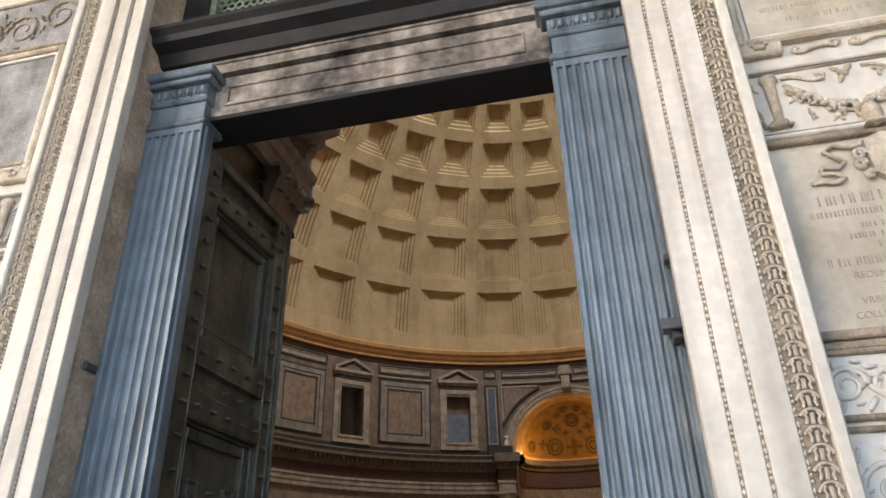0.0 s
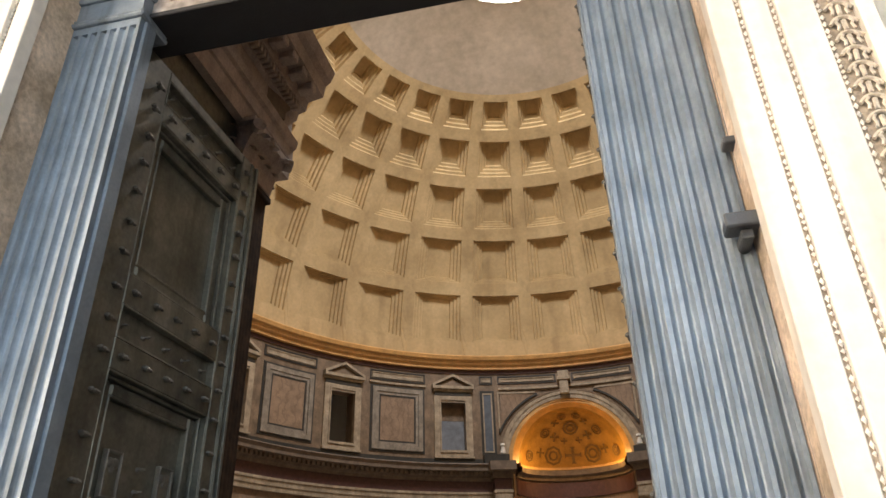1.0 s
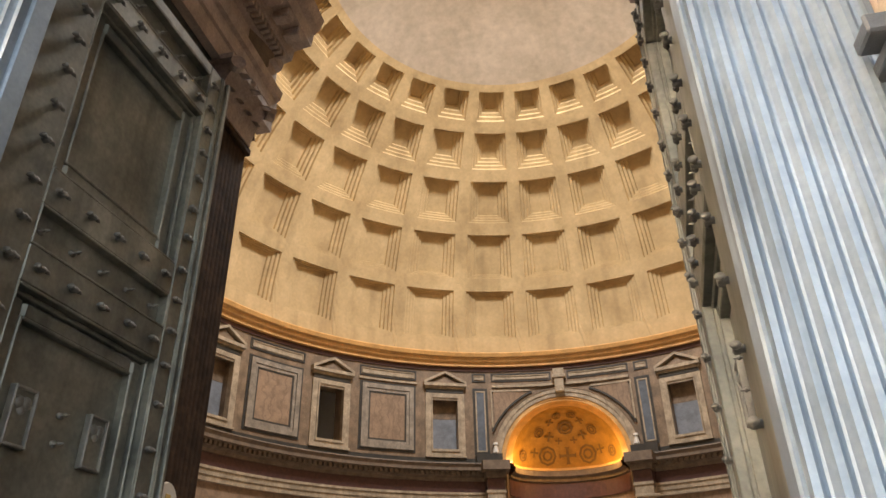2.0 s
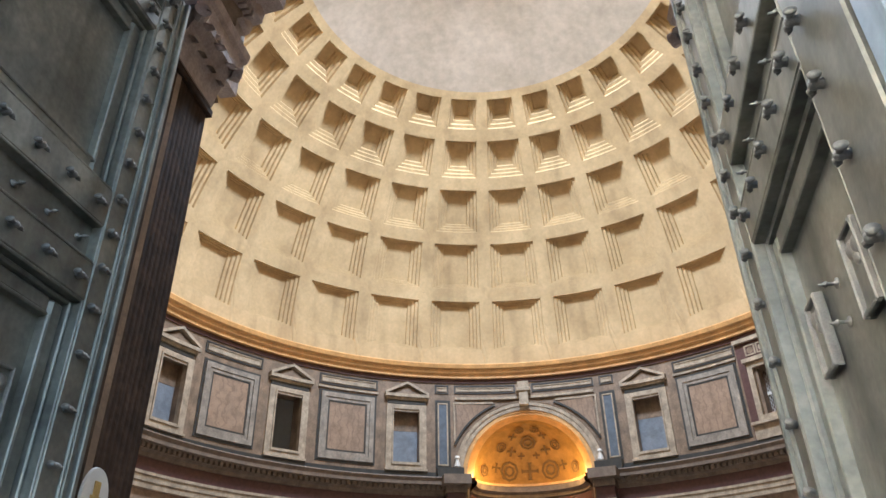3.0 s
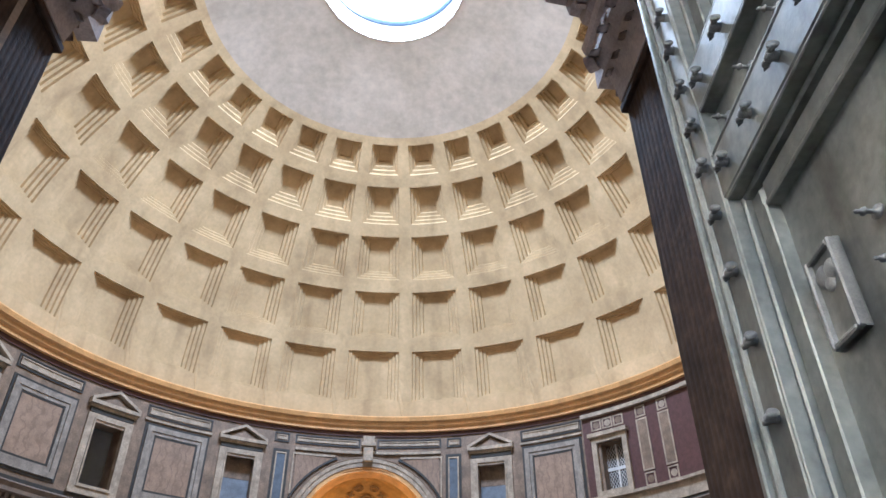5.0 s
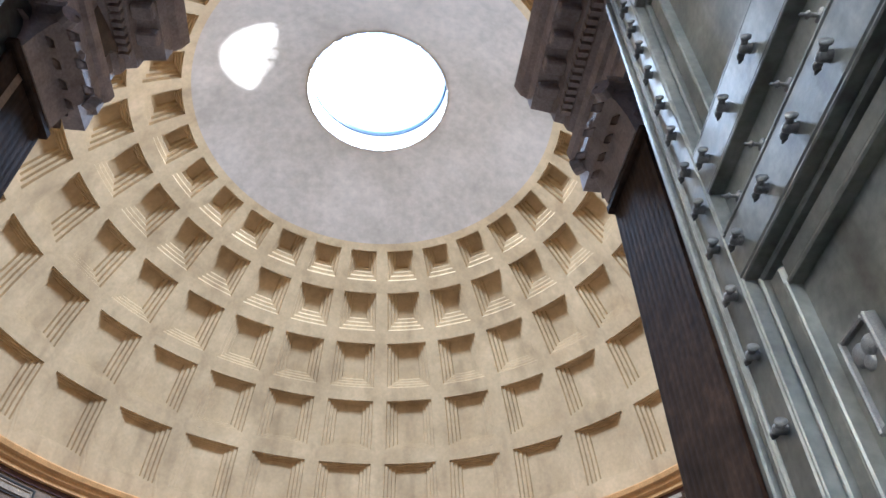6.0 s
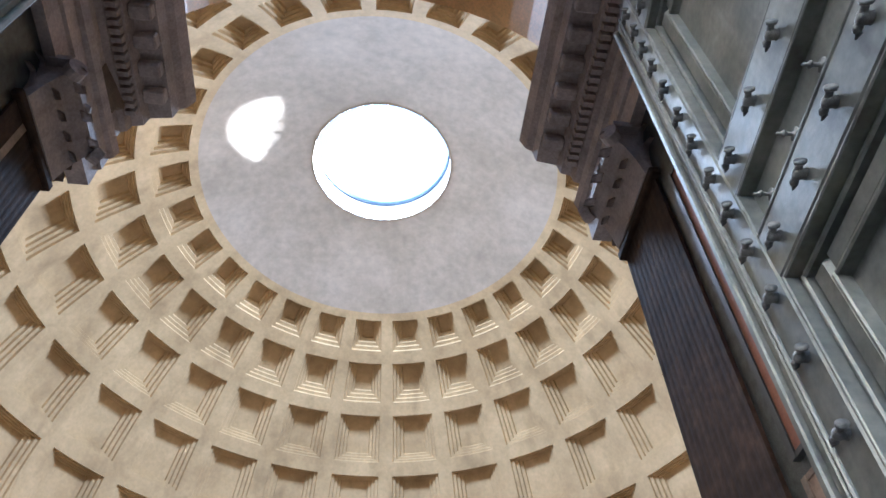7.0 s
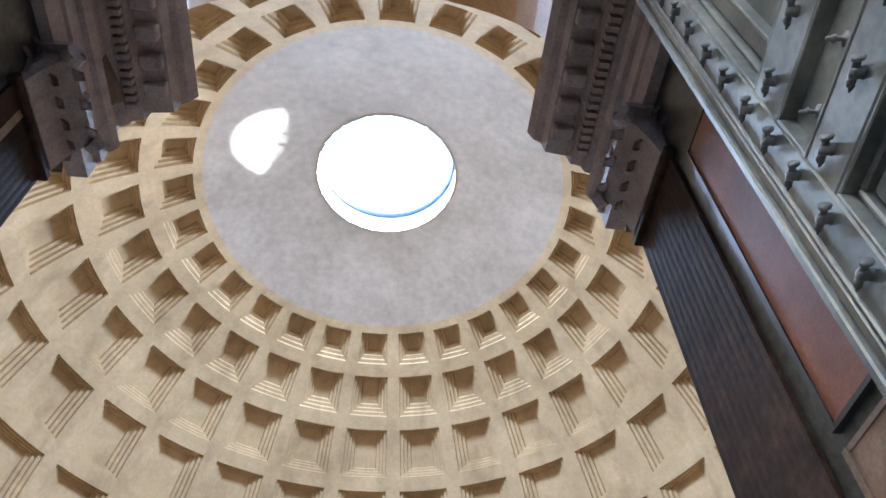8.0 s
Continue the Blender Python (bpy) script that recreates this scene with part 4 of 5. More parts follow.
    for zz in (7.34, 7.0, 6.68, 6.36, 6.01, 5.62, 5.27, 4.89, 4.55, 4.22, 3.87, 3.49, 3.08, 2.68, 2.28, 1.88, 1.48, 1.08, 0.6):
        stud(yb + 0.09, zz)
    for zz, mesh, d in ((4.73, STUD_MESH, 0.0), (4.05, STUD_MESH, 0.0), (6.97, STUD_MESH, 0.0), (4.4, SMALL_MESH, 0.09), (7.28, SMALL_MESH, 0.09), (1.05, STUD_MESH, 0.0), (0.7, SMALL_MESH, 0.09), (0.27, STUD_MESH, 0.0)):
        for i in range(5):
            stud(ya + 0.14 + 0.364 * i, zz, mesh, d)
    for zz in (2.92, 3.14):
        stud((ya + yb) / 2, zz, SMALL_MESH, 0.15)
    return leaf


door_leaf(-1, -2.29, -26.6, -2.0)
door_leaf(1, 2.62, -26.6, -4.9)

# ---- door frame: bronze pilasters, lintel, grille ----


def bronze_pilaster(x0, x1):
    p = base("bronze_pilaster", "blue-grey bronze fluted pilaster with egg-and-dart capital", "pilaster", group="bronze pilasters")
    part("shaft", prism(fluted(x0, x1, -26.95, -26.7, 8, 0.045, 0.3), "z", 7.4), BRONZE_B, p)
    part("shaft_head", boxes((x0, x1, -26.95, -26.7, 7.4, 7.5)), BRONZE_B, p)
    part("inner_edge", boxes((x1 - 0.02, x1 + 0.03, -26.88, -26.7, 0, 7.5) if x0 < 0 else (x0 - 0.03, x0 + 0.02, -26.88, -26.7, 0, 7.5), bevel=0.012), BRONZE_B, p)
    part("astragal", boxes((x0 - 0.04, x1 + 0.04, -27.0, -26.5, 7.5, 7.56), (x0 - 0.02, x1 + 0.02, -26.98, -26.5, 7.56, 7.62), bevel=0.02), BRONZE_B, p)
    part("neck", boxes((x0 + 0.01, x1 - 0.01, -26.95, -26.5, 7.62, 7.86)), BRONZE_B, p)
    part("fillet", boxes((x0 - 0.03, x1 + 0.03, -27.0, -26.5, 7.86, 7.92), bevel=0.02), BRONZE_B, p)
    egg = part("egg_band", boxes((x0 - 0.02, x1 + 0.02, -26.99, -26.5, 7.92, 8.12)), BRONZE_B, p, "carved egg-and-dart band")
    for i in range(9):
        bm = bmesh.new()
        c = x0 + (x1 - x0) * (i + 0.5) / 9
        bmesh.ops.create_icosphere(bm, subdivisions=2, radius=0.055, matrix=Matrix.Translation((c, -27.0, 8.03)) @ Matrix.Diagonal((0.75, 0.8, 1.3, 1)))
        box(bm, c + 0.045, c + 0.06, -27.02, -26.98, 7.94, 8.1)
        part("egg", bm, BRONZE_B, egg, smooth=True)
    part("abacus", boxes((x0 - 0.1, x1 + 0.1, -27.1, -26.5, 8.12, 8.2), (x0 - 0.15, x1 + 0.15, -27.16, -26.5, 8.2, 8.32), bevel=0.02), BRONZE_B, p)


bronze_pilaster(-3.11, -2.14)
bronze_pilaster(2.41, 3.29)
lin = base("lintel", "soot-stained marble lintel with a sunk panel", "lintel")
part("beam", boxes((-2.22, 2.4, -26.8, -26.25, 7.68, 8.34)), SOOT, lin)
part("panel_frame", boxes((-1.95, 2.1, -26.83, -26.79, 8.14, 8.18), (-1.95, 2.1, -26.83, -26.79, 7.84, 7.88), (-1.95, -1.91, -26.83, -26.79, 7.88, 8.14), (2.06, 2.1, -26.83, -26.79, 7.88, 8.14), bevel=0.008), SOOT, lin)
# the underside's shade is put into this plate's colour
part("soffit", boxes((-2.5, 2.6, -26.82, -26.22, 7.62, 7.69), bevel=0.01), VOID, lin, "bronze soffit plate, black for the shade under the lintel")
part("upper_fascia", boxes((-3.2, 3.25, -26.85, -26.0, 8.4, 8.56), (-3.2, 3.25, -26.88, -26.0, 8.56, 8.6)), SOOT, lin)
prof = [(-26.0, 8.6), (-26.95, 8.6), (-27.02, 8.7), (-27.05, 8.74), (-27.22, 8.8), (-27.24, 8.9), (-27.32, 8.96), (-27.32, 9.02), (-26.0, 9.04)]
part("cornice", prism(prof, "x", 6.46, (-3.2, 0, 0)), SOOTBLACK, lin, "blackened weathered cornice")
# black core paints the shade in the gap below the fascia
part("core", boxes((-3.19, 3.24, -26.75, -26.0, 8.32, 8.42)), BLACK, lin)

gr = base("transom_grille", "verdigris bronze grille over the lintel", "grille")
part("frame", boxes((-3.2, -2.55, -26.7, -26.4, 9.04, 11.6), (2.6, 3.24, -26.7, -26.4, 9.04, 11.6), (-2.55, 2.6, -26.7, -26.4, 11.3, 11.6)), SOOTBLACK, gr, "dark bronze side posts")
part("rail", boxes((-2.55, 2.6, -26.66, -26.5, 9.04, 9.16), (-2.55, -2.45, -26.66, -26.5, 9.16, 11.3), (-1.35, -1.15, -26.66, -26.5, 9.16, 11.3), (1.2, 1.4, -26.66, -26.5, 9.16, 11.3), (2.5, 2.6, -26.66, -26.5, 9.16, 11.3)), GREENPAINT, gr)
net = bmesh.new()
for i in range(42):
    for j in range(10):
        m = pose(-2.4 + 0.12 * i + 0.06 * (j % 2), -26.58, 9.22 + 0.105 * j, 90)
        flat_ring(net, m, 0.045, 0.066, 10, 0.03)
tagged(part("net", net, GREENPAINT, gr, "ring-patterned verdigris net"), kind="stuff")
# black sheet gives the grille openings their shade
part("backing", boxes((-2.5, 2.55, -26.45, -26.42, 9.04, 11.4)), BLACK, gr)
thing("wall_transom", boxes((-3.3, 3.3, -26.4, -26.0, 9.04, 11.7)), BLACK, "wall behind the grille, black in place of shade", "wall", "structure")

# ---- marble door surround ----


def tube(bm, pts, r, n=6, flat=1.0):
    """A rounded band along points that lie in a plane facing y; r is its radius or one for each point."""
    rows = []
    for i, p in enumerate(pts):
        d = (pts[min(i + 1, len(pts) - 1)] - pts[max(i - 1, 0)]).normalized()
        side = d.cross(Vector((0, 1, 0))).normalized()
        rr = r[i] if isinstance(r, (list, tuple)) else r
        rows.append([bm.verts.new(p + side * rr * math.cos(2 * math.pi * k / n) + Vector((0, rr * flat * math.sin(2 * math.pi * k / n), 0))) for k in range(n)])
    for p, q in zip(rows, rows[1:]):
        for k in range(n):
            bm.faces.new((p[k], p[(k + 1) % n], q[(k + 1) % n], q[k]))
    bm.faces.new(rows[0][::-1])
    bm.faces.new(rows[-1])
    bmesh.ops.recalc_face_normals(bm, faces=bm.faces)
    return bm


def surround(s):
    STAND[0] = pose(0.3, 0, 0) if s < 0 else pose(0.04, 0, 0)
    j = base("marble_surround", "white weathered marble jamb with beads and leaf moulding", "door surround", group="door jambs")
    part("reveal", boxes((s * 3.26, s * 4.15, -27.5, -26.5, 0, 11.6)), BRICK, j, "brown stained stone reveal")
    rows = ((3.2, 3.385, -27.56), (3.415, 3.59, -27.6), (3.62, 3.86, -27.64))
    for a, b, yf in rows:
        part("fascia", boxes((s * a, s * b, yf, -27.4, 0, 11.6), bevel=0.008), MARBLE, j)
    bed = part("leaf_bed", boxes((s * 3.89, s * 4.08, -27.62, -27.4, 0, 11.6)), STAINED, j, "brown stained bed of the leaf moulding")
    part("outer_edge", boxes((s * 4.08, s * 4.19, -27.7, -27.4, 0, 11.6), bevel=0.015), MARBLE, j)
    for x, yf in ((3.4, -27.575), (3.605, -27.615), (3.875, -27.645)):
        part("bead_bed", boxes((s * (x - 0.016), s * (x + 0.016), yf + 0.03, -27.4, 0, 11.6)), STAINED, j)
        bm = bmesh.new()
        tmpl = [Vector(v) for v in ((1, 0, 0), (-1, 0, 0), (0, 1, 0), (0, -1, 0), (0, 0, 1), (0, 0, -1))]
        tri = ((0, 2, 4), (2, 1, 4), (1, 3, 4), (3, 0, 4), (2, 0, 5), (1, 2, 5), (3, 1, 5), (0, 3, 5))
        z = 1.4
        while z < 10.4:
            long_one = random.random() < 0.5
            h = 0.026 if long_one else 0.017
            vs = [bm.verts.new((s * x + 0.017 * v.x, yf + 0.012 + 0.02 * v.y, z + h * v.z)) for v in tmpl]
            for f in tri:
                bm.faces.new([vs[q] for q in f])
            z += h * 2 + 0.012
        tagged(part("bead_row", bm, MARBLE, j, "carved bead-and-reel row"), kind="stuff")
    lm = bmesh.new()
    loop = [(0.085 * math.cos(t) * (1 - 0.25 * math.sin(t)), 0.062 * math.sin(t) - 0.01) for t in [math.pi * k / 8 for k in range(9)]]
    tube(lm, [Vector((u, -0.02, v)) for u, v in loop], 0.014, 5)
    tube(lm, [Vector((0.0, -0.02, v)) for v in (-0.065, -0.03, 0.02)], 0.016, 5)
    for q in (-1, 1):
        tube(lm, [Vector((q * u, -0.03, v)) for u, v in ((0.05, -0.07), (0.04, -0.03), (0.052, 0.0), (0.035, 0.025))], 0.011, 5)
    mesh = solid("leaf", lm, CARVED)
    z = 1.5
    while z < 10.4:
        ob = new("leaf", mesh)
        ob.parent = bed
        ob.matrix_basis = pose(s * 3.985, -27.625, z, 0, random.uniform(-6, 6), 0)
        z += 0.135
    return j


surround(-1)
surround(1)
STAND[0] = Matrix()

# ---- wall reliefs and tablets ----


def moulded(s, x0, x1, z0, z1, w, proud, y=-27.4):
    return boxes((s * x0, s * (x0 + w), y - proud, y + 0.02, z0, z1), (s * (x1 - w), s * x1, y - proud, y + 0.02, z0, z1), (s * (x0 + w), s * (x1 - w), y - proud, y + 0.02, z0, z0 + w), (s * (x0 + w), s * (x1 - w), y - proud, y + 0.02, z1 - w, z1), bevel=min(w, proud) * 0.3)


def blob(bm, x, z, r, flat=0.5, y=-27.43, sx=1.0, sz=1.0, tilt=0.0):
    bmesh.ops.create_icosphere(bm, subdivisions=1, radius=r, matrix=Matrix.Translation((x, y, z)) @ pose(0, 0, 0, 0, tilt, 0) @ Matrix.Diagonal((sx, flat, sz, 1)))


def wave(x0, z0, x1, z1, turns, high, n=24, y=-27.44):
    """Points of a waving ribbon between two places on the wall."""
    d = Vector((x1 - x0, 0, z1 - z0))
    side = Vector((-d.z, 0, d.x)).normalized()
    return [Vector((x0, y, z0)) + d * (i / n) + side * high * math.sin(2 * math.pi * turns * i / n) for i in range(n + 1)]


def volute(x, z, r, turns, way, n=28, y=-27.43):
    return [Vector((x + way * r * (1 - 0.75 * i / n) * math.cos(2 * math.pi * turns * i / n), y, z + r * (1 - 0.75 * i / n) * math.sin(2 * math.pi * turns * i / n))) for i in range(n + 1)]


def fruit_swag(s, x0, x1, z_end, z_low, seed, n=150, thick=0.07):
    """A festoon: many small fruits and leaves heaped along a hanging line."""
    rnd = random.Random(seed)
    bm = bmesh.new()
    for i in range(n):
        t = rnd.random()
        fat = thick * (0.45 + 0.75 * math.sin(math.pi * t))
        u, v = rnd.uniform(-1, 1), rnd.uniform(-1, 1)
        blob(bm, s * (x0 + (x1 - x0) * t), z_end - (z_end - z_low) * math.sin(math.pi * t) + fat * v, rnd.uniform(0.016, 0.034), 0.9, -27.44 - 0.045 * (1 - v * v), rnd.uniform(0.8, 1.5), rnd.uniform(0.8, 1.3), rnd.uniform(0, 180))
    return bm


def torch(s, x, z0, z1):
    bm = bmesh.new()
    h = z1 - z0
    tube(bm, [Vector((s * x, -27.44, z0 + h * t)) for t in (0, 0.12, 0.14, 0.5, 0.86, 0.9, 1.0)], [0.1, 0.09, 0.042, 0.05, 0.06, 0.09, 0.085], 8, 0.7)
    for k in range(5):
        blob(bm, s * (x - 0.09 + 0.045 * k), z0 + 0.03, 0.03, 0.8, -27.46)
    return bm


def scrap(s, x, z, r, seed):
    """A small carved bird or bow: a body with two wings and trailing ends."""
    rnd = random.Random(seed)
    bm = bmesh.new()
    blob(bm, s * x, z, r * 0.5, 0.7, -27.44, 1.3, 0.9, rnd.uniform(0, 90))
    for k in range(4):
        a = rnd.uniform(0, 360)
        c, d = math.cos(radians(a)), math.sin(radians(a))
        blob(bm, s * (x + r * 0.7 * c), z + r * 0.7 * d, r * 0.42, 0.5, -27.435, 1.6, 0.7, -a if s > 0 else a)
    return bm


def relief_panel(s, x0, x1, z0, z1, seed, slab, stone):
    """A framed slab crowded with carved leaves, stems and fruit."""
    rnd = random.Random(seed)
    q = base("relief_panel", "rough carved marble relief panel in a moulded frame", "relief", group="facade reliefs")
    part("slab", boxes((s * x0, s * x1, -27.42, -27.38, z0, z1)), slab, q)
    part("frame", moulded(s, x0, x1, z0 - 0.03, z1 + 0.03, 0.05, 0.06), STAINED, q)
    h = z1 - z0
    for k in range(int((x1 - x0) / (h * 0.62))):
        cx, cz = x0 + h * (0.35 + 0.62 * k), z0 + h * rnd.uniform(0.4, 0.6)
        bm = bmesh.new()
        tube(bm, [Vector((s * p.x, p.y, p.z)) for p in volute(cx, cz, h * 0.3, 1.6, rnd.choice((-1, 1)))], [0.03 - 0.018 * i / 28 for i in range(29)], 5)
        for i in range(14):
            a, r = rnd.uniform(0, 6.28), h * rnd.uniform(0.2, 0.45)
            blob(bm, s * (cx + r * math.cos(a)), min(z1 - 0.05, max(z0 + 0.05, cz + r * math.sin(a))), rnd.uniform(0.02, 0.04), 0.7, -27.435, rnd.uniform(1.2, 2.4), 0.7, rnd.uniform(-90, 90))
        tagged(part("carving", bm, stone, q, smooth=True), kind="stuff")


def letter_rows(parent, s, x0, x1, z_top, rows, gap, high, seed):
    rnd = random.Random(seed)
    for i in range(rows):
        a, b = x0 + rnd.uniform(0, 0.25), x1 - rnd.uniform(0, 0.3)
        bm = bmesh.new()
        x = a
        while x < b:
            wd = rnd.uniform(0.008, 0.02)
            box(bm, s * x, s * (x + wd), -27.432, -27.42, z_top - gap * i, z_top - gap * i + high * rnd.choice((0.9, 1, 1)))
            x += wd + rnd.choice((0.012, 0.016, 0.022, 0.05))
        tagged(part("line_of_writing", bm, LETTER, parent), kind="stuff")


def wall_side(s):
    x0, x1 = 4.24, 6.9
    STAND[0] = pose(0.17, 0, -0.03) if s < 0 else pose(-0.03, 0, -0.03)
    r = base("garland_relief", "pale marble relief of torches, ribbons and fruit garlands", "relief", group="facade reliefs")
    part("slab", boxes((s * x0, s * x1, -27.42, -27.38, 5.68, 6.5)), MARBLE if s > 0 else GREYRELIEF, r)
    part("frame", moulded(s, x0, x1, 5.66, 6.52, 0.05, 0.07), MARBLE, r)
    part("inner_frame", moulded(s, x0 + 0.06, x1 - 0.06, 5.72, 6.46, 0.02, 0.04), STAINED, r)
    for k, x in enumerate((4.5, 5.95)):
        part("torch", torch(s, x, 5.78, 6.4), CARVED, r, "carved torch", smooth=True)
        tagged(part("festoon", fruit_swag(s, x + 0.12, x + 1.3 if k == 0 else x1 - 0.1, 6.24, 5.9, 5 + k), CARVED, r, "carved fruit festoon", smooth=True), kind="stuff")
        for a, b, c, d, tn in ((0.12, 6.36, 0.5, 6.3, 1.0), (0.3, 6.02, 0.75, 5.82, 1.5), (0.85, 6.38, 1.25, 6.28, 1.0), (0.95, 5.84, 1.35, 6.0, 1.2)):
            bm = bmesh.new()
            tube(bm, [Vector((s * p.x, p.y, p.z)) for p in wave(min(x + a, x1 - 0.12), b, min(x + c, x1 - 0.08), d, tn, 0.022)], 0.02, 5, 0.7)
            part("ribbon", bm, CARVED, r, smooth=True)
        for j, (a, b) in enumerate(((0.68, 6.33), (-0.17, 6.28), (-0.16, 5.98), (0.2, 6.1), (0.3, 5.9), (0.45, 6.36), (0.52, 5.84), (1.0, 6.3), (1.12, 5.9), (-0.13, 5.82), (1.22, 6.36))):
            part("bird" if j == 0 else "bow", scrap(s, min(x + a, x1 - 0.15), b, 0.1 if j == 0 else 0.06, 31 + j + 7 * k), CARVED, r, smooth=True)
    t = base("upper_tablet", "stained marble tablet in a moulded frame with scrolls below", "tablet", group="facade tablets")
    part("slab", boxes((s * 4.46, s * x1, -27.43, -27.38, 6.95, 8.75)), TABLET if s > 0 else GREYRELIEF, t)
    part("frame", moulded(s, 4.3, x1, 6.8, 8.88, 0.08, 0.11), CARVED, t)
    part("inner_frame", moulded(s, 4.39, x1 - 0.09, 6.89, 8.79, 0.045, 0.07), MARBLE, t)
    block = part("corner_block", boxes((s * 4.27, s * 4.72, -27.49, -27.4, 6.66, 6.9), bevel=0.02), CARVED, t)
    flower = bmesh.new()
    for k in range(6):
        blob(flower, s * (4.5 + 0.06 * math.cos(k * 1.05)), 6.79 + 0.05 * math.sin(k * 1.05), 0.035, 0.7, -27.5)
    part("rosette", flower, CARVED, block, smooth=True)
    for k in range(4):
        a = 4.78 + 0.54 * k
        bm = bmesh.new()
        line = volute(a + 0.07, 6.69, 0.05, 1.2, -1)[::-1] + [Vector((a + 0.12 + 0.25 * i / 9, -27.43, 6.655 + 0.06 * math.sin(2.2 * i / 9))) for i in range(10)] + volute(a + 0.42, 6.71, 0.055, 1.2, 1)
        tube(bm, [Vector((s * p.x, p.y, p.z)) for p in line], 0.017, 5)
        part("scroll", bm, CARVED, t, smooth=True)
    if s > 0:
        letter_rows(t, s, 4.62, 6.7, 8.45, 9, 0.17, 0.06, 41)
    b = base("inscribed_tablet" if s > 0 else "plain_tablet", "weathered marble tablet with cut writing" if s > 0 else "plain weathered marble tablet", "tablet", group="facade tablets")
    part("slab", boxes((s * x0, s * x1, -27.425, -27.38, 3.72, 5.6)), TABLET, b)
    part("upper_moulding", boxes((s * x0, s * x1, -27.46, -27.4, 5.61, 5.66), (s * x0, s * x1, -27.5, -27.4, 5.56, 5.61), bevel=0.012), STAINED, b)
    part("lower_moulding", boxes((s * x0, s * x1, -27.5, -27.4, 3.64, 3.72), (s * x0, s * x1, -27.46, -27.4, 3.56, 3.64), bevel=0.015), STAINED, b)
    if s > 0:
        e = base("carved_emblem", "carved stone shield under a helmet with a serpent", "emblem")
        bm = bmesh.new()
        path = [Vector(p) for p in ((5.1, -27.46, 5.47), (4.98, -27.46, 5.46), (4.86, -27.46, 5.5), (4.78, -27.46, 5.44), (4.84, -27.46, 5.38), (4.93, -27.46, 5.31), (4.86, -27.46, 5.25), (4.72, -27.46, 5.28), (4.71, -27.46, 5.21), (4.82, -27.46, 5.2), (4.89, -27.46, 5.14), (4.8, -27.46, 5.1), (4.7, -27.46, 5.13), (4.6, -27.46, 5.12))]
        fine = []
        for p, q in zip(path, path[1:]):
            fine += [p.lerp(q, k / 4) for k in range(4)]
        tube(bm, fine + [path[-1]], [0.027 - 0.005 * (i % 3) for i in range(len(fine) + 1)], 7, 0.9)
        # this band is the emblem's twisting serpent
        part("ribbon", bm, CARVED, e, "twisted carved serpent", smooth=True)
        bm = bmesh.new()
        bmesh.ops.create_uvsphere(bm, u_segments=12, v_segments=8, radius=0.1, matrix=pose(5.27, -27.5, 5.75) @ Matrix.Diagonal((0.9, 0.9, 1.35, 1)))
        box(bm, 5.17, 5.37, -27.6, -27.45, 5.63, 5.66, bevel=0.01)
        part("helmet", bm, CARVED, e, "small carved helmet", smooth=True)
        shield = prism([(5.12, 5.5), (5.28, 5.56), (5.46, 5.52), (5.47, 5.2), (5.3, 5.0), (5.14, 5.15)], "y", 0.09, (0, -27.5, 0))
        part("shield", shield, CARVED, e)
        for a, c, rr in ((5.06, 5.36, 0.06), (5.05, 5.26, 0.05), (5.5, 5.36, 0.06), (5.1, 5.14, 0.04)):
            part("scroll", tube(bmesh.new(), volute(a, c, rr, 1.3, 1, y=-27.47), 0.025, 6), CARVED, e, smooth=True)
        letter_rows(b, 1, 4.56, 5.5, 4.9, 1, 0.1, 0.1, 3)
        letter_rows(b, 1, 4.46, 6.6, 4.78, 1, 0.1, 0.06, 4)
        letter_rows(b, 1, 4.75, 6.6, 4.65, 3, 0.1, 0.05, 5)
        letter_rows(b, 1, 4.35, 6.7, 4.3, 1, 0.1, 0.075, 6)
        for words, x, z in (("REDEMP", 4.72, 4.18), ("TEM", 4.92, 4.07), ("VRBIS", 4.72, 3.95), ("COLLEC", 4.64, 3.82)):
            cu = bpy.data.curves.new("text", "FONT")
            cu.body, cu.size, cu.extrude = words, 0.085, 0.003
            tx = new("cut_letters", cu)
            tx.parent = b
            tx.matrix_basis = pose(x, -27.428, z, 90)
            cu.materials.append(LETTER)
    else:
        part("lower_block", boxes((s * 4.27, s * x1, -27.47, -27.4, 6.72, 6.98), bevel=0.02), STAINED, t)
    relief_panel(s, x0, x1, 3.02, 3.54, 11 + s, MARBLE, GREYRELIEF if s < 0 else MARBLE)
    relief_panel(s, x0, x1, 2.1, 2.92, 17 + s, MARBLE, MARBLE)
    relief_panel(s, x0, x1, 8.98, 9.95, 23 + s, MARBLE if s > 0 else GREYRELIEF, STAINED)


wall_side(-1)
wall_side(1)
STAND[0] = Matrix()

# ---- small fittings ----


def floodlight(x, y, z, tilt):
    f = base("floodlight", "small dark metal floodlight box on a bracket", "floodlight", pose(x, y, z, 0, 0, tilt), group="floodlights")
    part("housing", boxes((-0.13, 0.13, -0.16, 0.02, 0.0, 0.09), (-0.14, 0.14, -0.18, -0.15, -0.01, 0.1), bevel=0.012), IRON, f)
    part("bracket", boxes((-0.04, 0.04, -0.1, 0.16, -0.07, 0.0), bevel=0.008), IRON, f)


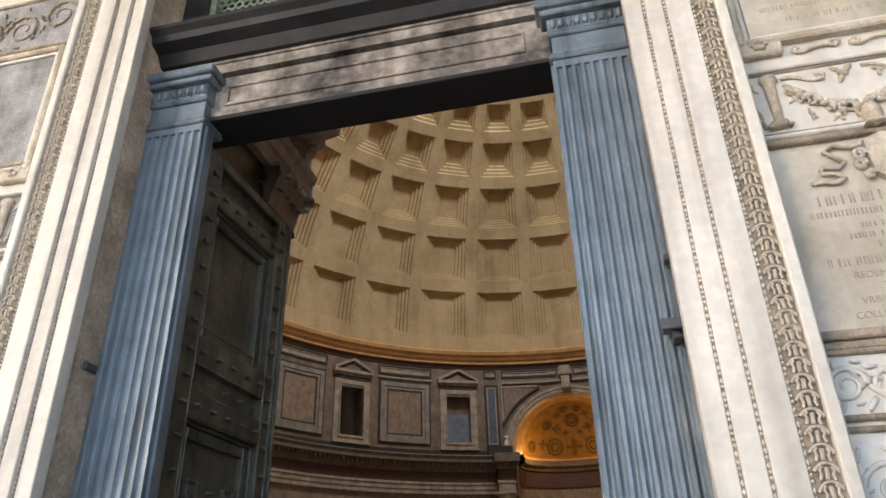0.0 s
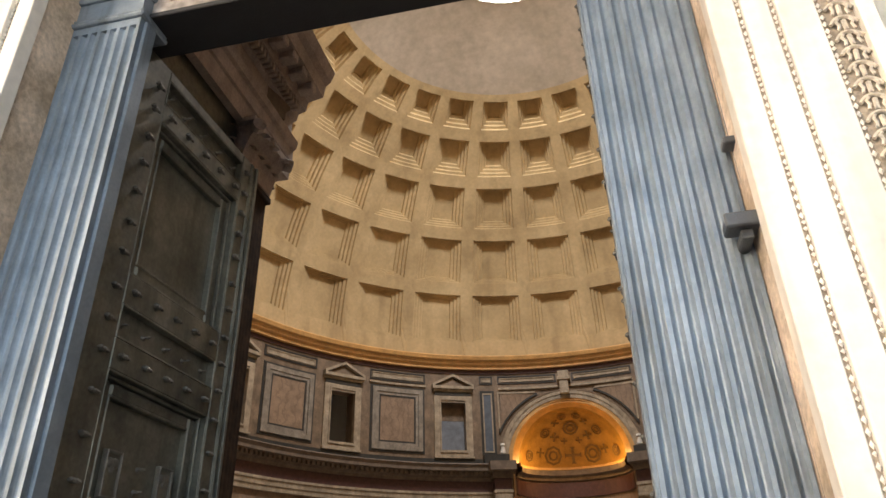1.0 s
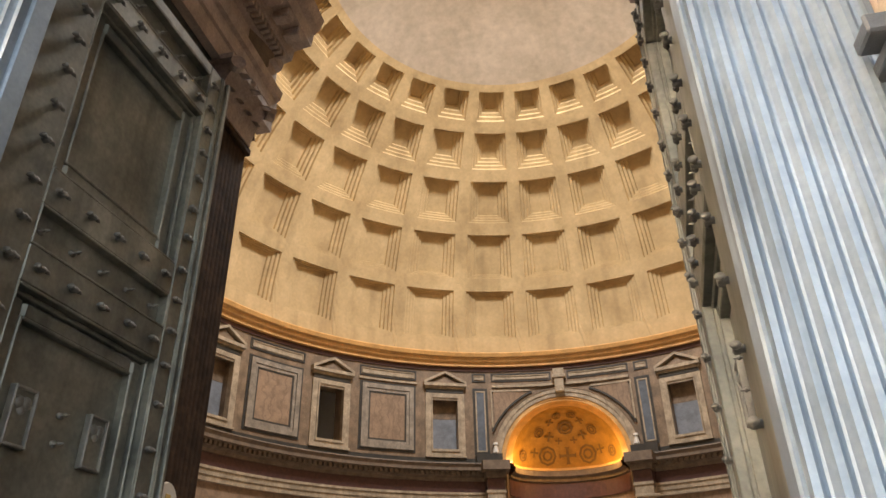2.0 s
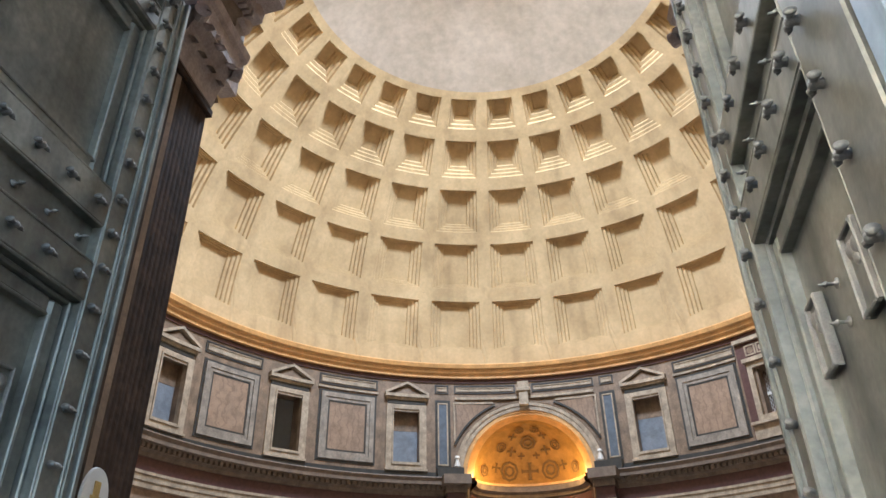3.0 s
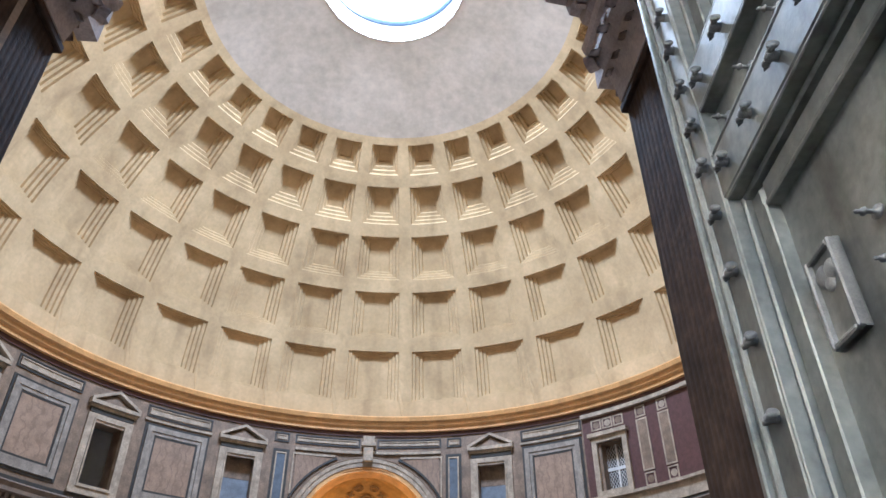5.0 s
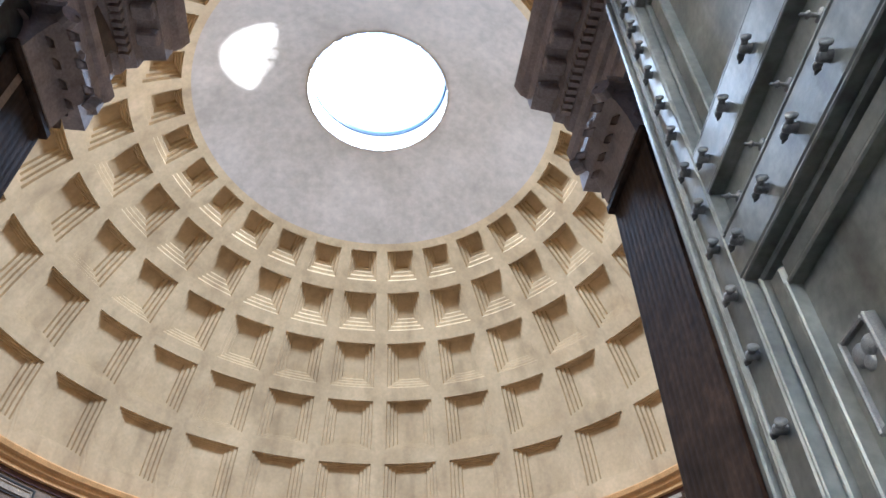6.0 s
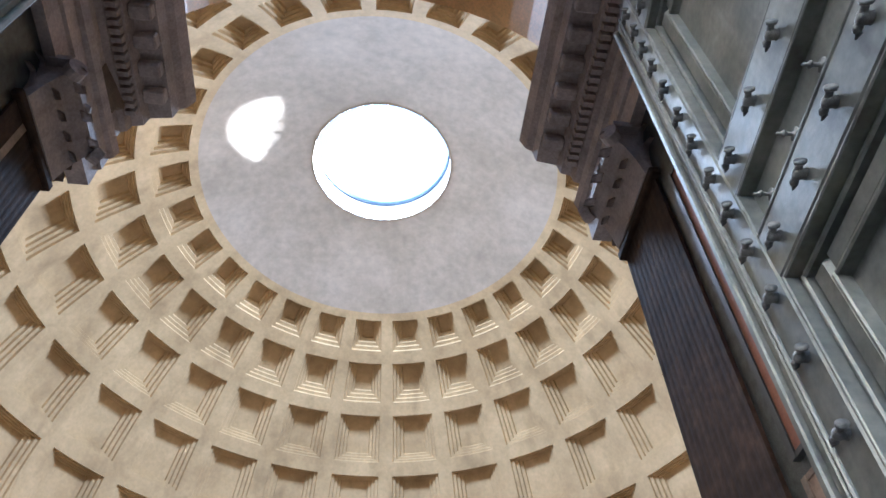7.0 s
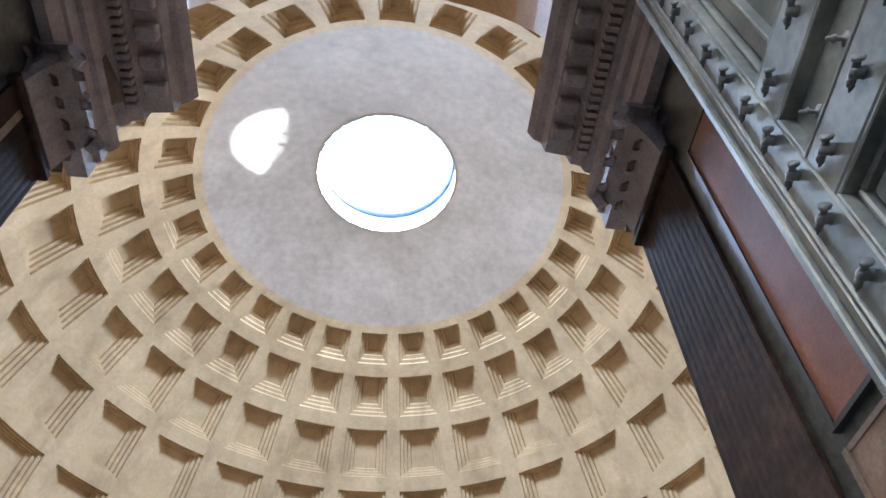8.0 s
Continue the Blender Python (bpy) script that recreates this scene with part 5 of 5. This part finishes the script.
floodlight(3.22, -27.05, 3.95, 0)
floodlight(-3.06, -27.0, 4.17, 0)
camera_box = base("security_camera", "tiny dark security camera on the pilaster edge", "camera", pose(3.27, -27.0, 4.7))
part("body", boxes((-0.05, 0.05, -0.14, 0.0, -0.03, 0.03), bevel=0.01), IRON, camera_box)
part("arm", boxes((-0.015, 0.015, -0.03, 0.1, 0.03, 0.09), bevel=0.004), IRON, camera_box)
cable = bpy.data.curves.new("cable", "CURVE")
cable.dimensions, cable.bevel_depth = "3D", 0.008
sp = cable.splines.new("POLY")
pts = [(3.305, -26.99, 7.4), (3.310, -26.99, 6.1), (3.302, -26.99, 4.9), (3.310, -27.0, 4.1), (3.306, -26.99, 2.2), (3.310, -26.99, 0.1)]
sp.points.add(len(pts) - 1)
for p, q in zip(sp.points, pts):
    p.co = (*q, 1)
cable.materials.append(IRON)
tagged(new("cable", cable), "thin black cable down the pilaster edge", "cable")
